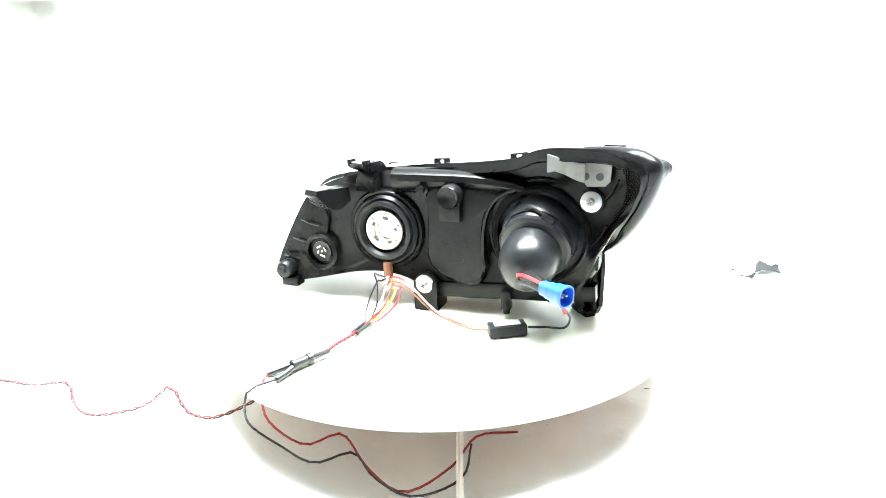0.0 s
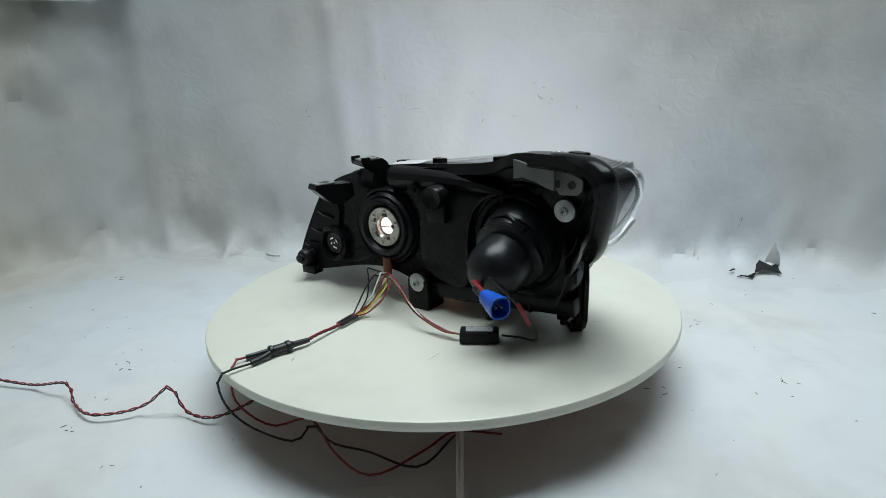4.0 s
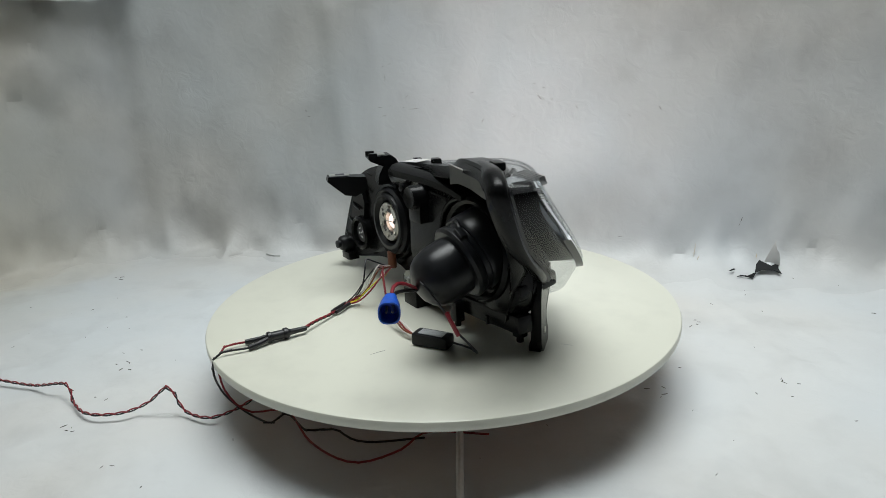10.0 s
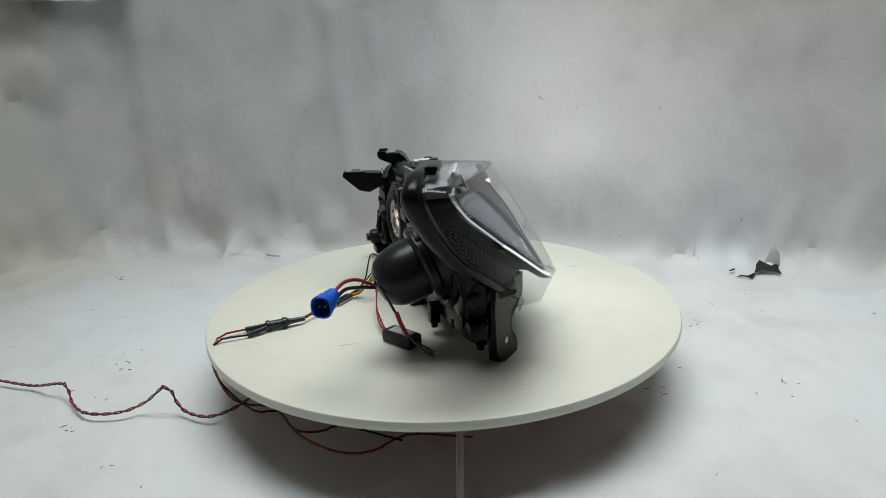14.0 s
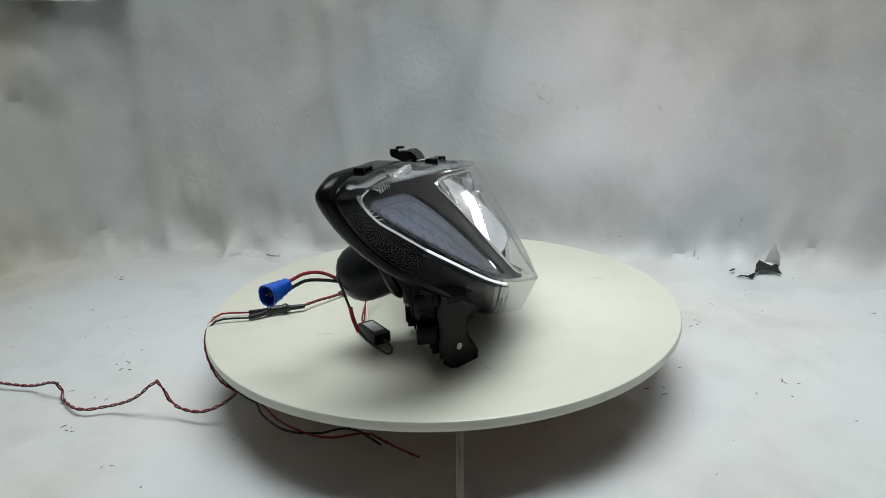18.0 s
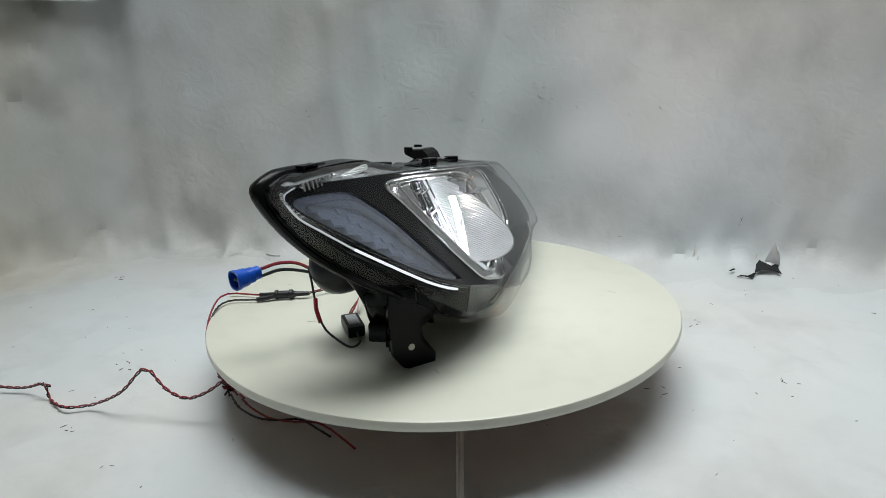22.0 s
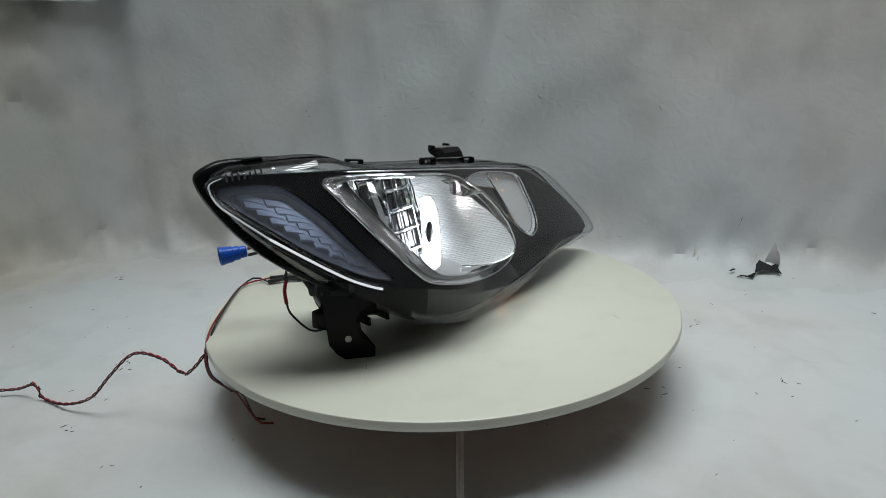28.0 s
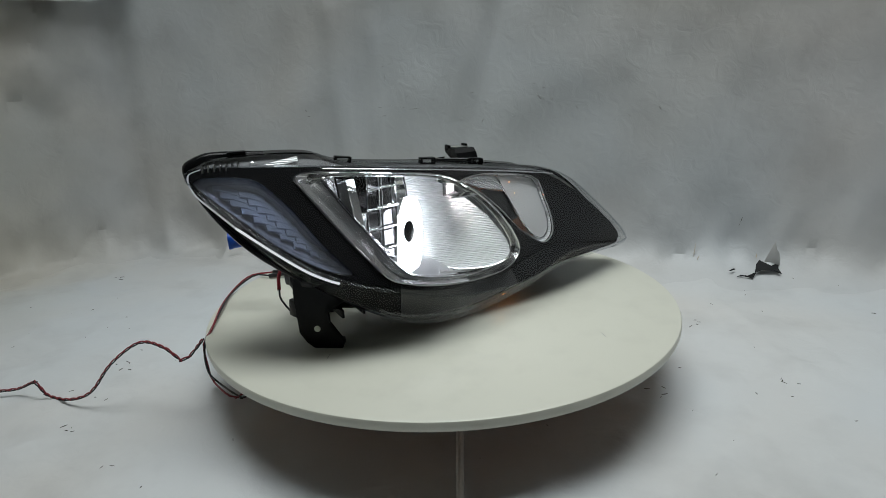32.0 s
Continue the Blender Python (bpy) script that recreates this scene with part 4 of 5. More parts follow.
def rear_details(lamp):
    # top lip with clips
    lip = spline([(0.262, -0.012, 0.2085), (0.233, -0.008, 0.2125), (0.165, -0.007, 0.2090), (0.124, -0.006, 0.1955), (0.05, -0.010, 0.1855), (-0.04, -0.016, 0.1765), (-0.13, -0.030, 0.161)], 6)
    rings = []
    for p in lip:
        rings.append([p + Vector((0, dy, dz)) for dy, dz in ((0.012, 0.0), (0.012, 0.002), (-0.010, 0.0025), (-0.014, -0.010), (-0.011, -0.012), (-0.008, -0.002))])
    part("top_lip", loft(rings), M_BLACK, lamp, "black seam lip")
    for x, y, z, r in ((0.239, -0.004, 0.2140, 0), (0.122, 0.001, 0.1975, 8), (0.012, -0.004, 0.1845, 3), (-0.06, -0.012, 0.1755, 6)):
        c = bmesh.new()
        m = pose(x, y, z, 0, -r, -4)
        for sx, sy, sz, dx, dz in ((0.0025, 0.010, 0.005, -0.0085, 0.0005), (0.0025, 0.010, 0.005, 0.0085, 0.0005), (0.0195, 0.010, 0.002, 0, 0.0035)):
            box(sx, sy, sz, m @ pose(dx, 0, dz), 0.0008, c)
        part("clip", c, M_BLACK, lamp)
    place = pose(-0.030, -0.020, 0.1812, 6, -7, 6)
    sticker = part("sticker", box(0.060, 0.020, 0.0006, place), M_PAPER, lamp, "white printed paper sticker", False)
    bars = bmesh.new()
    rnd = random.Random(2)
    for i in range(3):
        for j in range(3):
            w = rnd.uniform(0.005, 0.009)
            box(w, 0.0008, 0.0003, place @ pose(-0.020 + j * 0.012, 0.005 - i * 0.005, 0.0004), 0, bars)
    part("print_bars", bars, M_LABEL, sticker, "unreadable dark print", False)

    # bulb socket with rubber seal and steel ring
    c = rear_at(-0.0445, 0.101, -0.002)
    part("socket_collar", lathe([(0.0525, -0.02), (0.0525, 0.003), (0.050, 0.007), (0.0465, 0.006), (0.045, 0.0), (0.028, -0.004), (0.028, -0.02)], c, AX, 44), M_BLACK, lamp)
    part("rubber_seal", lathe([(0.0450, -0.01), (0.0450, 0.008), (0.042, 0.012), (0.039, 0.010), (0.0375, 0.014), (0.033, 0.0145), (0.0295, 0.010), (0.027, 0.004), (0.027, -0.01)], c, AX, 44), M_RUBBER, lamp, "ribbed black rubber seal")
    ring = part("socket_ring", lathe([(0.0262, 0.002), (0.0262, 0.010), (0.025, 0.0115), (0.0150, 0.0105), (0.0132, 0.008), (0.0132, 0.002)], c, AX, 40), M_RING, lamp, "tarnished steel bulb ring")
    x, y, _ = frame_of(AX)
    for i in range(6):
        a = math.radians(60 * i + 20)
        p = c + AX * 0.0115 + (x * math.cos(a) + y * math.sin(a)) * 0.0208
        part("ring_tab", lathe([(0.0, 0.0), (0.0024, 0.0), (0.002, 0.0014), (0.0, 0.0016)], p, AX, 10), M_RING, ring)
    for i in range(5):
        a = math.radians(72 * i + 8)
        m = Matrix((x * math.cos(a) + y * math.sin(a), y * math.cos(a) - x * math.sin(a), AX)).transposed().to_4x4()
        m.translation = c + AX * 0.0108 + (x * math.cos(a) + y * math.sin(a)) * 0.0160
        part("ring_notch", box(0.004, 0.005 + 0.003 * (i % 2), 0.0016, m, 0.0005), M_RECESS, ring, "", False)
    part("bulb_base", lathe([(0.0, 0.0), (0.0105, 0.001), (0.011, 0.003), (0.008, 0.006), (0.0, 0.008)], c, AX, 28), M_WARM, lamp, "lit bulb seen through the socket")
    part("bulb_clip", box(0.024, 0.0010, 0.0012, Matrix.Translation(c + AX * 0.0085) @ pose(0, 0, 0, 0, -4, 18)), M_RING, lamp)

    # large rubber boot in its deep socket
    ca = Vector((0.24, -0.90, -0.36)).normalized()
    b = Vector((0.148, 0.006, 0.110))
    part("boot_socket", lathe([(0.0575, -0.016), (0.0575, 0.006), (0.054, 0.010), (0.050, 0.008), (0.048, -0.02)], b, AX, 44), M_BLACK, lamp)
    part("socket_step", lathe([(0.066, -0.02), (0.066, -0.006), (0.063, -0.002), (0.058, -0.003)], b, AX, 44), M_BLACK, lamp)
    part("boot", lathe([(0.043, -0.02), (0.044, 0.010), (0.042, 0.014), (0.040, 0.014), (0.0385, 0.019), (0.041, 0.022), (0.0415, 0.028), (0.0385, 0.031), (0.0325, 0.032), (0.0328, 0.046), (0.0322, 0.056), (0.0297, 0.066), (0.0245, 0.0740), (0.017, 0.0795), (0.0085, 0.0820), (0.0, 0.0825)], b, ca, 48), M_BOOT, lamp, "domed black rubber dust boot")
    part("boot_tab", box(0.014, 0.010, 0.005, Matrix.Translation(b + ca * 0.024 + Vector((0.020, -0.006, 0.036))) @ pose(0, 0, 0, 0, 30, 20), 0.002), M_RUBBER, lamp)
    part("boot_clip", tube([b + ca * 0.016 + Vector((0.030 * math.sin(k), -0.012, 0.041 * math.cos(k))) for k in (-0.5, -0.25, 0.0, 0.25, 0.5)], 0.0022, 8, 4), M_GLOSS, lamp, "shiny black boot clip")

    # small capped lamp and adjuster knob near the inner end
    c = rear_at(-0.139, 0.064, 0.002)
    part("small_socket", lathe([(0.0250, -0.02), (0.0250, 0.006), (0.022, 0.009), (0.019, 0.007), (0.018, 0.0), (0.0, -0.001)], c, AX, 28), M_BLACK, lamp)
    part("small_cap", lathe([(0.0, 0.0), (0.0145, 0.0), (0.014, 0.003), (0.010, 0.002), (0.0, 0.002)], c, AX, 22), M_GLOSS, lamp, "gloss black cap")
    x, y, _ = frame_of(AX)
    # chrome chips put in as the glints on the gloss cap
    for dx, dz, l, a in ((-0.004, 0.0060, 0.007, 28), (0.005, 0.003, 0.006, -55), (-0.0055, -0.001, 0.0045, 62), (0.001, -0.006, 0.008, -14), (0.0005, 0.0005, 0.003, 40)):
        part("cap_glint", box(l, 0.0022, 0.0016, Matrix.Translation(c + AX * 0.003) @ rear_pose(0, 0).to_3x3().to_4x4() @ pose(dx, dz, 0, 0, 0, a), 0.0006), M_CHROME, lamp, "bright chip put in as a glint on the cap", False)
    c = Vector((-0.194, -0.104, 0.035))
    part("adjuster_knob", lathe([(0.0, -0.02), (0.012, -0.02), (0.012, 0.006), (0.010, 0.009), (0.006, 0.010), (0.006, 0.015), (0.0, 0.016)], c, AX, 20), M_RUBBER, lamp, "black adjuster knob")
    part("knob_foot", box(0.026, 0.018, 0.012, pose(-0.190, -0.098, 0.017, 0, 0, 18), 0.002), M_BLACK, lamp)
    # ribbed flank behind the inner end
    for k in range(4):
        p, q = rear_at(-0.150 - 0.016 * k, 0.132 - 0.026 * k, 0.003), rear_at(-0.122 - 0.016 * k, 0.124 - 0.024 * k, 0.006)
        part("flank_rib", tube([p, p.lerp(q, 0.5) + AX * 0.002, q], 0.0018, 6, 3), M_BLACK, lamp)
    part("flank_panel", slab([(-0.026, -0.030), (0.016, -0.034), (0.026, 0.010), (0.014, 0.040), (-0.004, 0.034)], 0.006, rear_pose(-0.150, 0.100, -0.002)), M_BLACK, lamp)

    # zinc screws
    for x0, y0, z0, r in ((0.0100, -0.045, 0.035, 0.0125), (0.2065, 0.012, 0.153, 0.0115)):
        c = Vector((x0, y0, z0))
        part("screw_boss", lathe([(r * 1.25, -0.012), (r * 1.2, -0.002), (0.0, -0.001)], c, AX, 22), M_BLACK, lamp)
        s = part("washer", lathe([(0.0, -0.001), (r, -0.001), (r, 0.0012), (r * 0.6, 0.0022), (0.0, 0.0022)], c, AX, 28), M_WASHER, lamp, "zinc-plated adjuster washer")
        part("screw_head", lathe([(r * 0.42, 0.001), (r * 0.40, 0.0045), (r * 0.25, 0.006), (0.0, 0.006)], c, AX, 16), M_WASHER, s)
        m = Matrix.Translation(c + AX * 0.0062)
        x, y, z = frame_of(AX)
        rot = Matrix((x, y, z)).transposed().to_4x4()
        cross = box(r * 0.42, r * 0.1, 0.0006, m @ rot @ pose(0, 0, 0, 0, 0, 25))
        box(r * 0.1, r * 0.42, 0.0006, m @ rot @ pose(0, 0, 0, 0, 0, 25), 0, cross)
        part("screw_slot", cross, M_RECESS, s, "", False)

    # upright mounting tab and side bracket
    side = Matrix(((0, 0, 1, 0), (1, 0, 0, 0), (0, 1, 0, 0), (0, 0, 0, 1)))
    tab = part("mounting_tab", slab([(-0.026, 0.150), (-0.068, 0.150), (-0.066, 0.164), (-0.058, 0.178), (-0.077, 0.181), (-0.079, 0.186), (-0.050, 0.188), (-0.043, 0.183), (-0.034, 0.166)], 0.030, Matrix.Translation((-0.079, 0, 0)) @ side), M_BLACK, lamp, "upright black mounting tab", False)
    part("tab_clip", box(0.020, 0.020, 0.0015, pose(-0.064, -0.066, 0.1878, 4, 0, 0), 0.0005), M_WASHER, tab, "bright metal clip")
    for dx in (-0.013, 0.013):
        part("tab_horn", box(0.004, 0.012, 0.008, pose(-0.064 + dx, -0.073, 0.187), 0.001), M_BLACK, tab)
    wing = part("side_bracket", slab([(-0.080, 0.157), (-0.130, 0.160), (-0.132, 0.154), (-0.110, 0.134), (-0.096, 0.131), (-0.078, 0.140)], 0.022, Matrix.Translation((-0.100, 0, 0)) @ side), M_BLACK, lamp, "black side bracket", False)
    part("bracket_nut", box(0.017, 0.026, 0.0016, pose(-0.089, -0.115, 0.1600), 0.0006), M_WASHER, wing, "bright metal clip nut", False)
    part("nut_hole", box(0.009, 0.012, 0.0006, pose(-0.089, -0.114, 0.1610)), M_RECESS, wing, "", False)
    # grey bracket over the outer recess
    gb = part("grey_bracket", slab([(0.000, 0.008), (0.030, 0.014), (0.033, 0.008), (0.032, -0.010), (0.027, -0.015), (0.008, -0.016), (0.000, -0.006)], 0.004, rear_pose(0.191, 0.186, 0.012)), M_GREY, lamp, "grey plastic bracket with two holes", False)
    arm = []
    for x, y, hi, lo, o in ((0.177, -0.030, 0.2085, 0.1890, 0.002), (0.182, -0.022, 0.2050, 0.1900, 0.003), (0.189, -0.012, 0.2000, 0.1850, 0.003), (0.197, -0.004, 0.1970, 0.1790, 0.004), (0.205, 0.000, 0.1960, 0.1760, 0.004)):
        arm.append([Vector((x, y, z)) + AX * k for z, k in ((hi, 0.0), (hi, o), (lo, o), (lo, 0.0))])
    part("bracket_arm", loft(arm), M_GREY, gb, "", False)
    for dx in (0.006, 0.021):
        m = rear_pose(0.191, 0.186, 0.0162) @ pose(dx, -0.005, 0)
        part("bracket_hole", lathe([(0.0, 0.0), (0.0022, 0.0), (0.0025, 0.0012), (0.0042, 0.0012), (0.0042, 0.0)], m.translation, AX, 14), M_RECESS, gb)
    part("bracket_rib", tube([rear_at(0.2045, 0.176, 0.019), rear_at(0.2045, 0.190, 0.019)], 0.0009, 6, 2), M_GREY, gb)

    # swept shoulder over the rear wall, and the raised panel below it
    path = spline([(-0.030, 0.170), (0.018, 0.171), (0.067, 0.171), (0.105, 0.168), (0.130, 0.163)], 6)
    rings = []
    for i, p in enumerate(path):
        k = i / (len(path) - 1)
        w = 0.009 - 0.003 * k
        rings.append([rear_at(p.x, p.y + w * s, o) for s, o in ((1.2, -0.004), (1.0, 0.006), (0.4, 0.012), (-0.5, 0.013), (-1.6, 0.008), (-2.6, -0.004))])
    part("shoulder", loft(rings), M_BLACK, lamp, "swept black shoulder")
    rings = []
    for off, k in ((-0.004, 1.0), (0.006, 0.97), (0.010, 0.90), (0.011, 0.6)):
        pts = spline([(0.012, 0.120), (0.014, 0.160), (0.060, 0.164), (0.104, 0.158), (0.088, 0.136), (0.082, 0.100), (0.084, 0.055), (0.062, 0.036), (0.014, 0.058)], 4, True)
        rings.append([rear_at(0.050 + (p.x - 0.050) * k, 0.105 + (p.y - 0.105) * k, off) for p in pts])
    part("rear_panel", loft(rings, None, (False, True)), M_BLACK, lamp)
    part("panel_rib", tube([rear_at(x, z, 0.010) for x, z in ((0.130, 0.165), (0.104, 0.154), (0.088, 0.134), (0.082, 0.100), (0.083, 0.060))], 0.0024, 8, 5), M_BLACK, lamp)
    part("vent_boss", lathe([(0.0150, -0.01), (0.0142, 0.026), (0.0125, 0.029), (0.008, 0.027), (0.0, 0.026)], rear_at(0.047, 0.152), AX, 26), M_BLACK, lamp, "black vent boss")
    part("vent_skirt", box(0.027, 0.024, 0.030, Matrix.Translation(rear_at(0.046, 0.136, 0.010)) @ pose(0, 0, 0, 0, 0, 18), 0.003), M_BLACK, lamp)
    part("level_pin", lathe([(0.008, 0.0), (0.008, 0.010), (0.005, 0.012), (0.005, 0.018), (0.0, 0.019)], rear_at(0.009, 0.157), AX, 16), M_BLACK, lamp)
    for x, z, l, a in ((-0.085, 0.160, 0.020, -8), (0.076, 0.155, 0.006, 60), (0.083, 0.156, 0.006, 60), (0.069, 0.154, 0.006, 60)):
        part("moulded_mark", box(l, 0.0012, 0.0012, rear_pose(x, z, 0.013) @ pose(0, 0, 0, 0, 0, a), 0.0004), M_BLACK, lamp)
    for x, z in ((0.238, 0.180), (0.252, 0.168), (0.226, 0.130)):
        part("recess_rib", tube([Vector((x, 0.010, z)), Vector((x - 0.010, 0.016, z - 0.016)), Vector((x - 0.022, 0.018, z - 0.028))], 0.0016, 6, 3), M_BLACK, lamp)
    # underbody between the boot and the foot bracket
    rings = []
    for x, y0, y1, z0, z1 in ((0.070, -0.004, 0.050, 0.034, 0.080), (0.090, -0.004, 0.062, 0.030, 0.100), (0.140, 0.004, 0.066, 0.032, 0.120), (0.175, 0.012, 0.060, 0.038, 0.130), (0.196, 0.018, 0.052, 0.050, 0.130), (0.206, 0.024, 0.044, 0.070, 0.125)):
        my, mz = (y0 + y1) / 2, (z0 + z1) / 2
        rings.append([Vector((x, my + (y1 - y0) / 2 * math.copysign(abs(math.cos(a)) ** 0.55, math.cos(a)), mz + (z1 - z0) / 2 * math.copysign(abs(math.sin(a)) ** 0.55, math.sin(a)))) for a in (2 * math.pi * (i + 0.5) / 20 for i in range(20))])
    part("underbody", loft(rings), M_BLACK, lamp)
    for x in (0.105, 0.130, 0.155):
        part("under_rib", box(0.003, 0.050, 0.010, pose(x, 0.034, 0.031, 0, 0, 4), 0.0008), M_BLACK, lamp)
    # feet under the body
    part("rest_block", box(0.032, 0.034, 0.040, Matrix.Translation((0.006, -0.030, 0.020)) @ pose(0, 0, 0, 0, 0, 18), 0.002), M_BLACK, lamp)
    part("keel", box(0.20, 0.020, 0.020, Matrix.Translation((0.110, 0.006, 0.034)) @ pose(0, 0, 0, 0, -4, 18), 0.003), M_BLACK, lamp)
    for x, y, z, h in ((0.182, 0.039, 0.022, 0.030), (0.110, -0.010, 0.018, 0.024)):
        peg = part("peg", box(0.012, 0.012, h, pose(x, y, z + h / 2 - 0.004, 0, 0, 18), 0.0015), M_BLACK, lamp)
        part("peg_pin", lathe([(0.0, 0.0), (0.004, 0.0), (0.004, 0.009), (0.0, 0.01)], (x, y, z - 0.010), (0, 0, 1), 12), M_BLACK, peg)
    # foot bracket under the outer end
    fp = Matrix.Translation((0.187, 0.065, 0.0)) @ pose(0, 0, 0, 90, 0, -32)
    foot = part("foot_bracket", slab([(0.020, 0.086), (0.023, 0.066), (0.020, 0.018), (0.012, 0.006), (0.004, 0.0), (-0.028, 0.0), (-0.029, 0.010), (-0.016, 0.022), (-0.014, 0.052), (-0.028, 0.060), (-0.042, 0.062), (-0.042, 0.086)], 0.005, fp), M_BLACK, lamp, "black foot bracket with a hole", False)
    part("foot_arm", box(0.048, 0.052, 0.016, pose(0.178, 0.044, 0.080, 8, 0, 22), 0.003), M_BLACK, foot)
    part("foot_toe", box(0.036, 0.014, 0.008, fp @ pose(-0.010, 0.004, 0.009, 90, 0, 0), 0.002), M_BLACK, foot)
    for x, z, a, l in ((0.015, 0.040, 90, 0.056), (-0.008, 0.036, 78, 0.054), (0.004, 0.026, 35, 0.028), (0.004, 0.052, -35, 0.028)):
        part("foot_rib", box(l, 0.003, 0.008, fp @ pose(x, z, 0.008, 0, 0, a), 0.001), M_BLACK, foot)
    part("foot_pin", lathe([(0.0, 0.0), (0.0035, 0.0), (0.003, 0.012), (0.0, 0.013)], fp @ Vector((0.012, 0.030, 0.010)), fp.to_3x3() @ Vector((0, 0, 1)), 12), M_BLACK, foot)
    part("foot_hole", lathe([(0.0, -0.0008), (0.0036, -0.0008), (0.0036, 0.002), (0.0, 0.002)], fp @ Vector((-0.001, 0.0235, 0)), fp.to_3x3() @ Vector((0, 0, 1)), 14), M_DISC, foot, "pale hole through the foot")


def harness(lamp):
    # sleeve below the socket and the hump of thin wires
    hump = Vector((0.004, -0.076, 0.046))
    part("sleeve", lathe([(0.0, 0.0), (0.006, 0.0), (0.006, 0.022), (0.0, 0.022)], (-0.040, -0.058, 0.038), (0, 0, 1), 12), M_BRNW, lamp)
    for k, (mat, dx, dz) in enumerate(((M_REDW, 0.0, 0.004), (M_WHTW, 0.004, 0.0), (M_BRNW, -0.003, -0.002))):
        part("box_wire", tube([(-0.038, -0.060, 0.038), (-0.030 + dx, -0.076, 0.030), hump + Vector((dx - 0.02, 0.002, dz - 0.002)), hump + Vector((dx + 0.012, -0.004, dz - 0.002)), (0.060 + dx, -0.082, 0.022 + dz * 0.5), (0.100, -0.072 + dx, 0.010), (0.122, -0.064, 0.009)], 0.0011, 6, 5), mat, lamp)
    for mat, dx, top in ((M_YELW, 0.005, 0.036), (M_BLKW, -0.026, 0.041), (M_BRNW, 0.0, 0.046), (M_REDW, 0.014, 0.040), (M_WHTW, -0.008, 0.048)):
        part("fan_wire", tube([(-0.037, -0.060, 0.040), (-0.024 + dx * 0.6, -0.073, top - 0.003), (-0.010 + dx, -0.082, top), (-0.006 + dx * 1.1, -0.097, 0.026), (-0.011 + dx * 0.7, -0.112, 0.010), (-0.013 + dx * 0.2, -0.124, 0.005)], 0.00105, 6, 5), mat, lamp)
    part("loop_wire", tube([(-0.037, -0.060, 0.038), (-0.034, -0.082, 0.050), (-0.028, -0.094, 0.056), (-0.020, -0.098, 0.046), (-0.016, -0.104, 0.024), (-0.014, -0.118, 0.007)], 0.0010, 6, 6), M_BLKW, lamp)
    # driver box on the board
    d = part("driver_box", box(0.044, 0.021, 0.014, pose(0.136, -0.047, 0.0078, 0, 0, 48), 0.003), M_RUBBER, lamp, "small black driver box")
    part("driver_label", box(0.030, 0.013, 0.0006, pose(0.136, -0.047, 0.0150, 0, 0, 48)), M_LABEL, d, "grey printed label", False)
    part("driver_wire", tube([(0.153, -0.029, 0.008), (0.168, -0.014, 0.006), (0.190, -0.012, 0.010), (0.205, -0.026, 0.030), (0.205, -0.036, 0.042)], 0.0013, 6, 6), M_BLKW, lamp)
    part("splice", tube([(0.205, -0.036, 0.040), (0.203, -0.042, 0.054), (0.198, -0.046, 0.064)], 0.0023, 8, 4), M_REDW, lamp, "red crimp sleeve")
    part("boot_wire", tube([(0.199, -0.046, 0.062), (0.190, -0.056, 0.078), (0.180, -0.066, 0.092), (0.172, -0.062, 0.090)], 0.0014, 6, 6), M_BLKW, lamp)
    # blue plug on two leads
    for mat, dz in ((M_REDW, 0.004), (M_BLKW, -0.004)):
        part("plug_wire", tube([(0.166, -0.064, 0.079), (0.176, -0.084, 0.088 + dz), (0.194, -0.096, 0.093 + dz), (0.216, -0.103, 0.092 + dz)], 0.0019, 7, 6), mat, lamp)
    pa = Vector((0.97, -0.22, -0.04)).normalized()
    o = Vector((0.217, -0.104, 0.093))
    side = Vector((0.22, 0.97, 0)).normalized()
    upv = pa.cross(side).normalized()

    def oval(w, h, d, n=28):
        return [o + pa * (d * 0.66) + side * (0.70 * w * math.copysign(abs(math.cos(a)) ** 0.7, math.cos(a))) + upv * (0.74 * h * math.copysign(abs(math.sin(a)) ** 0.8, math.sin(a))) for a in (2 * math.pi * i / n for i in range(n))]

    rings = [oval(0.007, 0.008, 0.0), oval(0.009, 0.0095, 0.002), oval(0.009, 0.0095, 0.012), oval(0.011, 0.011, 0.014), oval(0.011, 0.011, 0.024), oval(0.013, 0.0125, 0.026), oval(0.0135, 0.0135, 0.040), oval(0.0145, 0.0145, 0.042), oval(0.0145, 0.0145, 0.048),
             oval(0.0125, 0.0125, 0.048), oval(0.0115, 0.0115, 0.024)]
    plug = part("plug", loft(rings), M_BLUE, lamp, "blue plastic plug")
    for dx in (-0.004, 0.004):
        part("pin", lathe([(0.0, 0.0), (0.0014, 0.0), (0.0012, 0.012), (0.0, 0.013)], o + pa * 0.017 + side * dx * 0.7, pa, 8), M_WASHER, plug)


